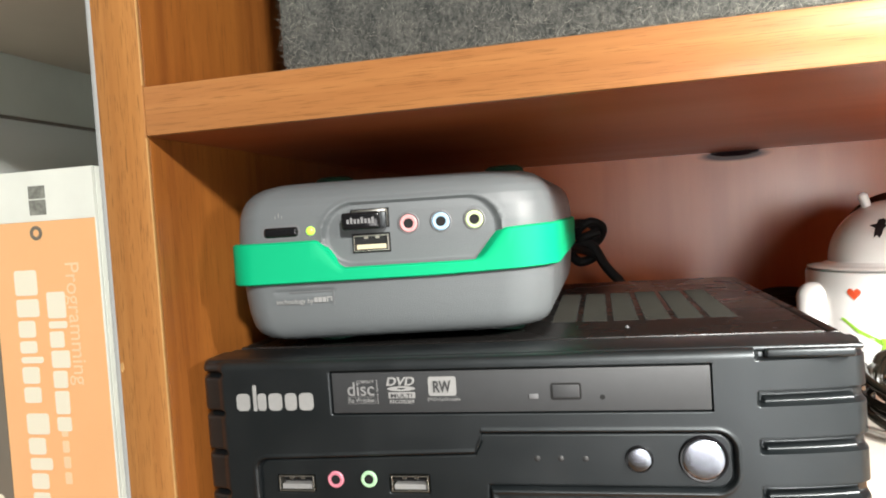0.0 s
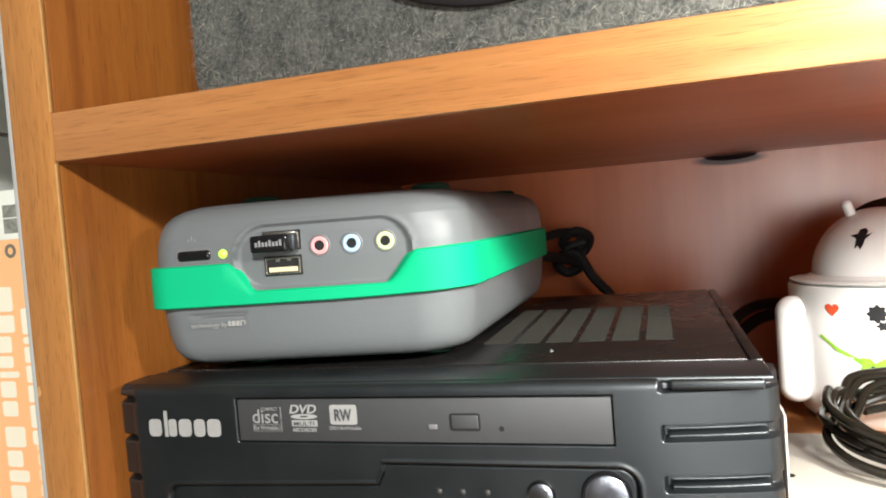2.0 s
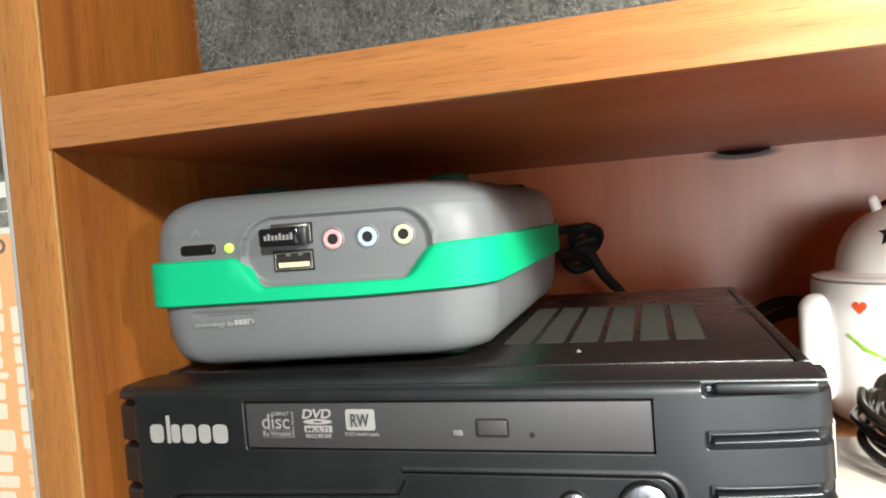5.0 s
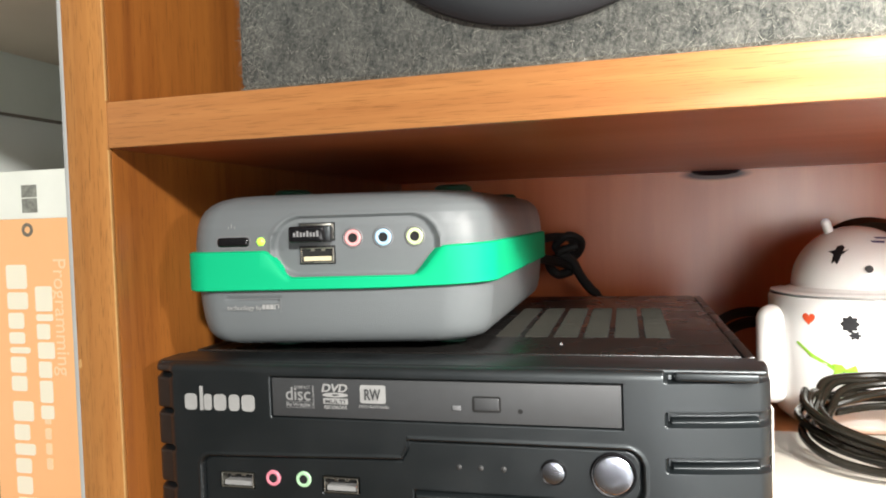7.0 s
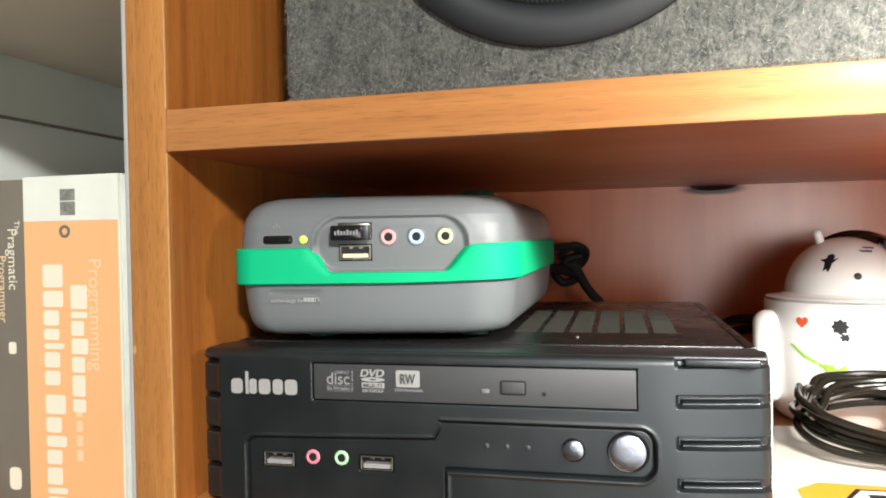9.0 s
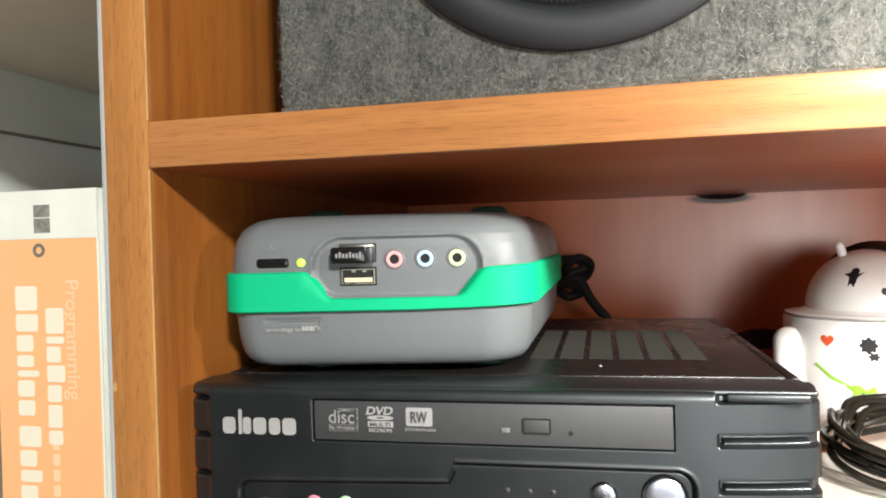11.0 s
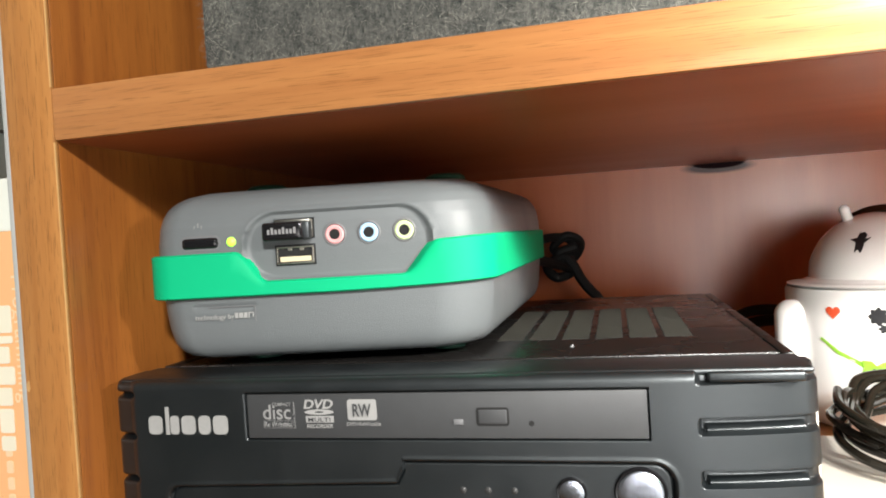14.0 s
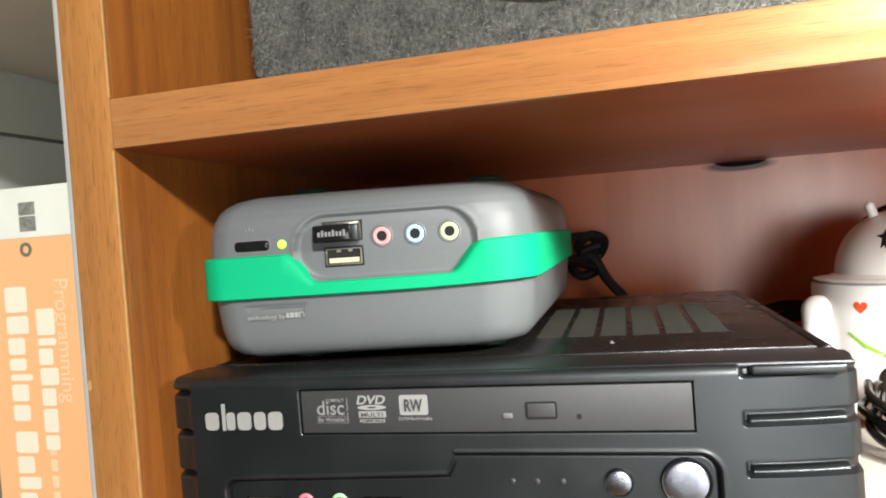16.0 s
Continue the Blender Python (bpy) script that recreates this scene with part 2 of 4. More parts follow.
INK = material("black_ink", (0.012, 0.012, 0.014), 0.4)
RED_INK = material("red_ink", (0.75, 0.10, 0.035), 0.4, grain=0.3, scale=300)
LEAF_INK = material("green_ink", (0.30, 0.58, 0.05), 0.4, grain=0.5, scale=300, second=(0.16, 0.36, 0.03))
ORANGE_INK = material("orange_ink", (0.85, 0.36, 0.03), 0.4, grain=0.4, scale=300)
PURPLE_INK = material("purple_ink", (0.05, 0.04, 0.12), 0.4)
CABLE = material("black_cable_sheath", (0.011, 0.0098, 0.0072), 0.22, spec=0.3, wear=0.04, scale=150)
CABLE_DULL = material("dull_black_cable", (0.009, 0.009, 0.009), 0.6, spec=0.3, grain=0.3, scale=150)
RED_STRAP = material("red_strap_fabric", (0.72, 0.03, 0.10), 0.75, grain=0.4, scale=700, bump=0.4, bump_scale=1500)
WHITE_CARD = material("white_card", (0.52, 0.49, 0.43), 0.5, grain=0.4, scale=25, second=(0.45, 0.42, 0.36))
YELLOW = material("yellow_label_paper", (0.56, 0.23, 0.02), 0.5, grain=0.2, scale=150)
ORANGE_COVER = material("orange_book_cover", (0.88, 0.49, 0.23), 0.42, grain=0.35, scale=30, second=(0.84, 0.44, 0.19))
CREAM_COVER = material("cream_book_cover", (0.83, 0.86, 0.78), 0.45, grain=0.3, scale=30)
PAPER = material("page_edges", (0.66, 0.63, 0.55), 0.8, grain=0.6, scale=400, stretch=(6, 0.2, 0.2))
BROWN_COVER = material("grey_brown_book_cover", (0.185, 0.165, 0.13), 0.5, grain=0.4, scale=30)
RED_COVER = material("red_book_cover", (0.62, 0.10, 0.05), 0.45, grain=0.3, scale=30)
NAVY_COVER = material("navy_cover_band", (0.10, 0.10, 0.19), 0.5, grain=0.3, scale=30)
BOOK_PRINT = material("cream_book_print", (0.84, 0.80, 0.64), 0.5)
BOOK_PRINT_DIM = material("pale_orange_book_print", (0.86, 0.64, 0.40), 0.5)
SILVER = material("silver_rod", (0.7, 0.7, 0.7), 0.25, metal=1.0, wear=0.08, scale=200)


# ---- mesh helpers ----
def finish(name, bm, mat, parent=None, label="", smooth=True, angle=35):
    me = bpy.data.meshes.new(name)
    bmesh.ops.recalc_face_normals(bm, faces=bm.faces)
    bm.to_mesh(me)
    bm.free()
    return place(name, me, mat, parent, label, smooth, angle)


def place(name, me, mat, parent=None, label="", smooth=True, angle=35):
    me.materials.append(mat)
    if smooth:
        me.shade_smooth()
        me.set_sharp_from_angle(angle=radians(angle))
    ob = new(name, me)
    if parent:
        ob.parent = parent
    if label:
        tagged(ob, label)
    return ob


part = finish


def empty(name, m, label, category, group="", kind=""):
    ob = new(name)
    ob.empty_display_size = 0.02
    ob.matrix_world = m
    return tagged(ob, label, category, group, kind)


def box(lo, hi, bevel=0.0, segments=2, bm=None):
    own = bmesh.new()
    bmesh.ops.create_cube(own, size=1.0)
    size, mid = [b - a for a, b in zip(lo, hi)], [(a + b) / 2 for a, b in zip(lo, hi)]
    bmesh.ops.transform(own, matrix=Matrix.Translation(mid) @ Matrix.Diagonal((*size, 1)), verts=own.verts)
    if bevel:
        bmesh.ops.bevel(own, geom=own.edges[:], offset=bevel, segments=segments, affect="EDGES", profile=0.5)
    if bm is None:
        return own
    return join(bm, own)


def join(bm, other, m=None):
    me = bpy.data.meshes.new("joined")
    other.to_mesh(me)
    other.free()
    if m:
        me.transform(m)
    bm.from_mesh(me)
    bpy.data.meshes.remove(me)
    return bm


def lathe(profile, m=Matrix(), steps=64, close=False):
    """Turns (radius, height) pairs round the z axis."""
    bm = bmesh.new()
    rings = []
    for r, z in profile:
        rings.append([bm.verts.new(m @ Vector((r * math.cos(a), r * math.sin(a), z))) for a in (2 * math.pi * i / steps for i in range(steps))]
                     if r > 1e-7 else [bm.verts.new(m @ Vector((0, 0, z)))])
    pairs = list(zip(rings, rings[1:])) + ([(rings[-1], rings[0])] if close else [])
    for a, b in pairs:
        for i in range(steps):
            j = (i + 1) % steps
            quad = [a[i % len(a)], a[j % len(a)], b[j % len(b)], b[i % len(b)]]
            quad = [v for k, v in enumerate(quad) if v not in quad[:k]]
            if len(quad) > 2:
                bm.faces.new(quad)
    return bm


FRONT = pose(0, 0, 0, 90, 0, 0)  # a lathe's axis turned to point at the viewer (-y)


def tube(points, radius, steps=10, sub=8, closed=False):
    """A round cable along a smooth curve through points."""
    pts = [Vector(p) for p in points]
    n = len(pts)
    path = []
    for i in range(n if closed else n - 1):
        p0, p1, p2, p3 = (pts[k % n] if closed else pts[min(max(k, 0), n - 1)] for k in (i - 1, i, i + 1, i + 2))
        for s in range(sub):
            t = s / sub
            path.append(0.5 * (2 * p1 + (p2 - p0) * t + (2 * p0 - 5 * p1 + 4 * p2 - p3) * t * t + (3 * p1 - p0 - 3 * p2 + p3) * t ** 3))
    if not closed:
        path.append(pts[-1])
    bm = bmesh.new()
    rings, m = [], len(path)
    side = Vector((0, 0, 1))
    for i, p in enumerate(path):
        d = (path[(i + 1) % m] - path[i - 1] if closed else path[min(i + 1, m - 1)] - path[max(i - 1, 0)]).normalized()
        side = (side - d * side.dot(d))
        side = side.normalized() if side.length > 1e-4 else d.orthogonal().normalized()
        up = d.cross(side)
        rings.append([bm.verts.new(p + radius * (math.cos(a) * side + math.sin(a) * up)) for a in (2 * math.pi * k / steps for k in range(steps))])
    for a, b in zip(rings, rings[1:] + ([rings[0]] if closed else [])):
        for k in range(steps):
            bm.faces.new((a[k], a[(k + 1) % steps], b[(k + 1) % steps], b[k]))
    if not closed:
        bm.faces.new(rings[0][::-1])
        bm.faces.new(rings[-1])
    return bm


def plate(outline, v, depth, bm=None):
    """A flat plate from an outline in (x, z), its face at y = v, going back by depth."""
    own = bmesh.new()
    front = [own.verts.new((x, v, z)) for x, z in outline]
    back = [own.verts.new((x, v + depth, z)) for x, z in outline]
    own.faces.new(front)
    own.faces.new(back[::-1])
    n = len(outline)
    for i in range(n):
        own.faces.new((front[i], front[(i + 1) % n], back[(i + 1) % n], back[i]))
    return own if bm is None else join(bm, own)


def round_rect(x0, z0, x1, z1, r, steps=5):
    out = []
    for cx, cz, a0 in ((x1 - r, z1 - r, 0), (x0 + r, z1 - r, 90), (x0 + r, z0 + r, 180), (x1 - r, z0 + r, 270)):
        out += [(cx + r * math.cos(radians(a0 + 90 * i / steps)), cz + r * math.sin(radians(a0 + 90 * i / steps))) for i in range(steps + 1)]
    return out


def disc_outline(cx, cz, r, steps=24):
    return [(cx + r * math.cos(2 * math.pi * i / steps), cz + r * math.sin(2 * math.pi * i / steps)) for i in range(steps)]


def lettering(name, body, size, mat, parent, m, depth=0.00008):
    """Words in the built-in font as a thin mesh; m puts the text's x, y plane in its place."""
    curve = bpy.data.curves.new(name, "FONT")
    curve.body, curve.size, curve.extrude = body, size, depth
    curve.align_x = "LEFT"
    tmp = new("tmp_text", curve)
    bpy.context.view_layer.update()
    me = bpy.data.meshes.new_from_object(tmp.evaluated_get(bpy.context.evaluated_depsgraph_get()))
    bpy.data.objects.remove(tmp)
    me.transform(m)
    return place(name, me, mat, parent, "", False)


def step(x, lo, hi):
    t = np.clip((x - lo) / (hi - lo), 0, 1)
    return t * t * (3 - 2 * t)


def rect_dist(u, z, u0, u1, z0, z1, r=0.0):
    """Signed distance to a rounded rectangle, negative inside."""
    du, dz = np.abs(u - (u0 + u1) / 2) - (u1 - u0) / 2 + r, np.abs(z - (z0 + z1) / 2) - (z1 - z0) / 2 + r
    return np.hypot(np.maximum(du, 0), np.maximum(dz, 0)) + np.minimum(np.maximum(du, dz), 0) - r


# ---- the room ----
def room():
    for name, lo, hi, mat in (("floor", (-1.7, -2.1, -1.05), (1.7, 0.75, -1.0), FLOOR), ("ceiling", (-1.7, -2.1, 1.4), (1.7, 0.75, 1.45), WALL),
                              ("wall_north", (-1.7, 0.66, -1.0), (1.7, 0.72, 1.4), WALL), ("wall_south", (-1.7, -2.1, -1.0), (1.7, -2.04, 1.4), WALL),
                              ("wall_west", (-1.7, -2.04, -1.0), (-1.64, 0.66, 1.4), WALL), ("wall_east", (1.64, -2.04, -1.0), (1.7, 0.66, 1.4), WALL)):
        tagged(finish(name, box(lo, hi), mat, smooth=False), "plain painted room surface" if mat is WALL else "brown wooden floor of the room", name.split("_")[0], kind="structure")


def desk():
    """Unseen pale desk, added so that its top bounces light into the bays."""
    d = empty("desk", pose(0.1, -0.3, -1.0), "unseen pale desk added to bounce light into the bookcase", "desk")
    part("desktop", box((0.04, -0.45, 0.87), (1.1, 0.53, 0.90), 0.002), BOUNCE_DESK, d)
    for x in (0.06, 1.02):
        for y in (-0.42, 0.46):
            part("leg", box((x, y, 0.0), (x + 0.04, y + 0.04, 0.87), 0.002), GREY_DARK, d)


# ---- the bookcase ----
X0, X1, YF, YB = -0.156, 0.50, 0.2425, 0.60   # bay: divider's inner face, right side, front, back
Z_UNDER, Z_SHELF, Z_BASE = 0.1705, 0.1885, 0.0165


def bookcase():
    case = empty("bookcase", pose(0, 0, 0), "varnished orange-brown wooden bookcase with open bays", "bookcase")
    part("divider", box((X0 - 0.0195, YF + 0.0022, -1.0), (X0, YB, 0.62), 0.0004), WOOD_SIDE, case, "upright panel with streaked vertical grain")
    part("divider_lipping", box((X0 - 0.0195, YF, -1.0), (X0 + 0.0001, YF + 0.0021, 0.62), 0.0007), WOOD_Z, case, "paler wooden front edge")
    part("edge_strip", box((X0 - 0.0218, YF + 0.0006, -1.0), (X0 - 0.0197, YB, 0.62), 0.0005), WHITE_EDGE, case, "pale bluish laminate edge")
    part("shelf_lipping", box((X0 + 0.0003, YF - 0.0002, Z_UNDER), (X1, YF + 0.003, Z_SHELF), 0.0007), WOOD_X, case, "solid wooden front edge of the shelf")
    part("shelf", box((X0, YF + 0.0032, Z_UNDER), (X1, YB, Z_SHELF - 0.0004)), WOOD_UNDER, case, "reddish glossy shelf board", smooth=False)
    # Thin pale strips paint in the highlight along the divider's front corner.
    part("edge_glint", box((X0 - 0.0002, YF - 0.0001, Z_SHELF + 0.0006), (X0 + 0.0002, YF + 0.0006, 0.62)), GLINT_CHIP, case, smooth=False)
    part("edge_glint", box((X0 - 0.0002, YF - 0.0001, 0.02), (X0 + 0.0002, YF + 0.0006, Z_UNDER - 0.0006)), GLINT_CHIP, case, smooth=False)
    part("edge_chip", plate([(X0 - 0.0187, 0.0865), (X0 - 0.0176, 0.0872), (X0 - 0.0173, 0.0845), (X0 - 0.0180, 0.0832), (X0 - 0.0189, 0.0840)], YF - 0.0002, 0.0006), GLINT_CHIP, case, "pale chip in the varnish", smooth=False)
    part("base_shelf", box((X0, YF, Z_BASE - 0.018), (X1, YB, Z_BASE), 0.0007), WOOD_X, case)
    part("back_panel", box((X0, YB, -1.0), (X1, YB + 0.012, 0.62)), WOOD_IN, case, "reddish varnished back panel")
    part("panel_gap", plate([(0.1005 + 0.0180 * math.cos(a), 0.1704 + 0.0040 * math.sin(a)) for a in (math.pi * (1 + k / 16) for k in range(17))], YB - 0.0001, 0.0005), GAP, case, "dark gap at the top of the back panel", smooth=False)
    part("side_panel", box((X1, YF, -1.0), (X1 + 0.02, YB, 0.62), 0.0008), WOOD_Z, case)
    part("top_board", box((-0.47, YF, 0.6202), (X1 + 0.02, YB + 0.012, 0.64), 0.0008), WOOD_X, case)
    # the neighbouring bay with the books
    part("grey_side", box((-0.47, YF, -1.0), (-0.45, YB, 0.62)), GREY_PANEL, case, "grey side board")
    part("grey_ledge", box((-0.4498, YF + 0.02, 0.2350), (-0.443, YB, 0.2830)), GREY_DARK, case, "darker grey rail")
    part("ledge_gap", box((-0.4498, YF + 0.021, 0.2332), (-0.4440, YB, 0.2349)), BROWN_COVER, case, smooth=False)
    part("book_bay_back", box((-0.45, YB, -1.0), (X0 - 0.0218, YB + 0.012, 0.62)), GREY_PANEL, case)
    part("book_bay_top", box((-0.45, YF + 0.004, 0.2832), (X0 - 0.0219, YB, 0.300)), TAUPE, case, "grey-brown underside")
    part("book_shelf", box((-0.45, YF, -0.085), (X0 - 0.0219, YB, -0.065)), WOOD_X, case)


# ---- the computer case ----
CASE = pose(-0.0944, 0.2525, 0, 0, -0.18, 1.2)


def case_depth(u, z):
    """How far the front face lies back (mm) at (u, z) in mm."""
    d = np.zeros_like(u)
    # sunk control field: low left field and the strip with the buttons
    top = 47.6 + (u + 29) * 0.03
    field = np.maximum(rect_dist(u, z - (top - 47.6), -32, 56.8, -10, 47.6, 4.0), -1e3)
    strip = rect_dist(u, z, 46, 138.6, 37.2, 57.4, 6.5)
    strip = np.where(u < 54, np.maximum(strip, (z - 50.5) - (u - 52.0) * 1.9), strip)
    sunk = np.minimum(field, strip)
    d += 1.6 * (1 - step(sunk, -0.6, 0.2))
    d += 0.9 * np.exp(-((sunk + 0.5) / 0.45) ** 2) - 0.35 * np.exp(-((sunk - 0.8) / 0.6) ** 2)
    # fluted right corner
    fl = step(u, 145.4, 147.4)
    for lo in (18.8, 34.5, 50.1, 65.7):
        g = rect_dist(u, z, 146.2, 240, lo, lo + 4.8, 0.8)
        d += 4.2 * (1 - step(g, -0.9, 0.35))
        d -= 2.9 * np.exp(-((z - lo - 1.3) / 0.85) ** 2) * (1 - step(rect_dist(u, z, 148.0, 177, lo, lo + 4), -0.5, 0.3))
    d += 3.2 * fl * step(z, 80.4, 81.4)
    # the right end of the front curves back and leans a little
    d += 0.0034 * np.maximum(u - 140, 0) ** 2 + 0.03 * (z - 50) * step(u, 132, 160)
    # notched left corner
    le = 1 - step(u, -46.5, -43.0)
    d += 2.2 * le * (1 - np.clip((u + 54.4) / 10.4, 0, 1)) + 1.0 * le
    for mid in (18.5, 34.2, 49.6, 64.8, 79.6):
        d += 3.6 * le * np.exp(-((z - mid) / 0.9) ** 2)
    # slot of the drive, with its dark gap
    slot = rect_dist(u, z, -0.5, 132.3, 64.2, 80.1, 0.3)
    d += 2.2 * (1 - step(slot, -0.35, 0.1))
    # sockets
    for u0, u1, z0, z1 in ((-24.6, -9.8, 34.6, 41.2), (19.4, 34.2, 34.9, 41.6)):
        d += 5.0 * (1 - step(rect_dist(u, z, u0, u1, z0, z1, 0.4), -0.3, 0.15))
    # rounded outer edges
    for e, r in ((181 - u, 4.5), (u + 54.0, 3.0), (84.6 - z, 3.2)):
        e = np.clip(e, 0, r)
        d += r - np.sqrt(np.maximum(r * r - (r - e) ** 2, 0))
    return d


def grid_mesh(name, us, zs, depth, mat, parent, label):
    u, z = np.meshgrid(us, zs)
    v = depth(u, z)
    nz, nu = u.shape
    verts = np.stack([u, v, z], -1).reshape(-1, 3) / 1000
    i = np.arange(nz * nu).reshape(nz, nu)
    faces = np.stack([i[:-1, :-1], i[:-1, 1:], i[1:, 1:], i[1:, :-1]], -1).reshape(-1, 4)
    # a border that runs back, so that the panel has thickness
    me = bpy.data.meshes.new(name)
    ring = np.concatenate([i[0, :], i[1:, -1], i[-1, -2::-1], i[-2:0:-1, 0]])
    back = verts[ring].copy()
    back[:, 1] = 0.022
    base = len(verts)
    k = np.arange(len(ring))
    nxt = (k + 1) % len(ring)
    skirt = np.stack([ring[k], base + k, base + nxt, ring[nxt]], -1)
    me.from_pydata(np.concatenate([verts, back]).tolist(), [], np.concatenate([faces, skirt]).tolist())
    me.update()
    return place(name, me, mat, parent, label, True, 60)


def usb_socket(parent, u0, z0, w=0.0135, h=0.0058, v=0.0, tongue=None):
    """A socket: steel shell with a rolled rim, dark inside, and a pale tongue with contacts."""
    bm = bmesh.new()
    t = 0.0005
    for lo, hi in (((u0, v, z0), (u0 + w, v + 0.006, z0 + t)), ((u0, v, z0 + h - t), (u0 + w, v + 0.006, z0 + h)),
                   ((u0, v, z0 + t), (u0 + t, v + 0.006, z0 + h - t)), ((u0 + w - t, v, z0 + t), (u0 + w, v + 0.006, z0 + h - t))):
        box(lo, hi, 0.00012, 1, bm)
    for s in (0.3, 0.62):
        box((u0 + w * s, v + 0.0004, z0 + h - 0.0014), (u0 + w * s + 0.0016, v + 0.003, z0 + h - t), 0.0001, 1, bm)
    socket = part("usb_socket", bm, STEEL, parent, "steel socket with a pale tongue")
    part("cavity", box((u0 + t, v + 0.0042, z0 + t), (u0 + w - t, v + 0.0056, z0 + h - t)), BLACK_HOLE, socket)
    part("tongue", box((u0 + 0.0011, v + 0.0006, z0 + 0.0008), (u0 + w - 0.0011, v + 0.0055, z0 + 0.0026), 0.0001, 1), tongue or WHITE_TONGUE, socket)
    return socket


def audio_jack(parent, u, z, v, mat, r, label):
    jack = part("audio_jack", lathe([(r * 0.52, -0.004), (r * 0.52, 0.0), (r * 0.60, 0.0005), (r * 0.86, 0.0006), (r, 0.0002), (r, -0.0015)],
                                    Matrix.Translation((u, v, z)) @ FRONT, 36), mat, parent, label)
    part("bore", lathe([(0, 0.00025), (r * 0.53, 0.0002)], Matrix.Translation((u, v, z)) @ FRONT, 24), BLACK_HOLE, jack)
    part("contact_ring", lathe([(r * 0.53, 0.0002), (r * 0.53, 0.00045), (r * 0.47, 0.00045), (r * 0.47, 0.0002)], Matrix.Translation((u, v, z)) @ FRONT, 24), BLACK_HOLE, jack)


def strokes(outlines, v):
    bm = bmesh.new()
    for o in outlines:
        plate(o, v, 0.0003, bm)
    return bm


def marks(name, outlines, v, mat, parent, label=""):
    """Printed marks, each shape a mesh of its own."""
    for o in outlines:
        part(name, strokes([o], v), mat, parent, label, smooth=False)


def bar(x0, z0, x1, z1, r=0.0):
    return round_rect(x0, z0, x1, z1, r, 3) if r else [(x1, z1), (x0, z1), (x0, z0), (x1, z0)]


def ring_mark(name, outer, inner, v, mat, parent):
    """A printed mark with an open middle."""
    bm = bmesh.new()
    a, b = [bm.verts.new((x, v, z)) for x, z in outer], [bm.verts.new((x, v, z)) for x, z in inner]
    n = len(a)
    for k in range(n):
        bm.faces.new((a[k], a[(k + 1) % n], b[(k + 1) % n], b[k]))
    return part(name, bm, mat, parent, smooth=False)


def fitted_words(body, lo, hi, v, mat, parent, lean=0.0, upright=False, bold=0.00003):
    """Printed words that fill the field from lo to hi (x, z) on a front face."""
    curve = bpy.data.curves.new("words", "FONT")
    curve.body, curve.size, curve.extrude, curve.offset = body, 0.005, 0.00005, bold
    tmp = new("tmp_text", curve)
    bpy.context.view_layer.update()
    me = bpy.data.meshes.new_from_object(tmp.evaluated_get(bpy.context.evaluated_depsgraph_get()))
    bpy.data.objects.remove(tmp)
    if upright:
        me.transform(pose(0, 0, 0, 0, 0, 90))
    xs, ys = [p.co.x for p in me.vertices], [p.co.y for p in me.vertices]
    x0, y0, sx, sy = min(xs), min(ys), (hi[0] - lo[0]) / (max(xs) - min(xs)), (hi[1] - lo[1]) / (max(ys) - min(ys))
    for p in me.vertices:
        y = (p.co.y - y0) * sy
        p.co = (lo[0] + (p.co.x - x0) * sx + lean * (y - (hi[1] - lo[1]) / 2), v - p.co.z, lo[1] + y)
    return place("lettering", me, mat, parent, "", False)


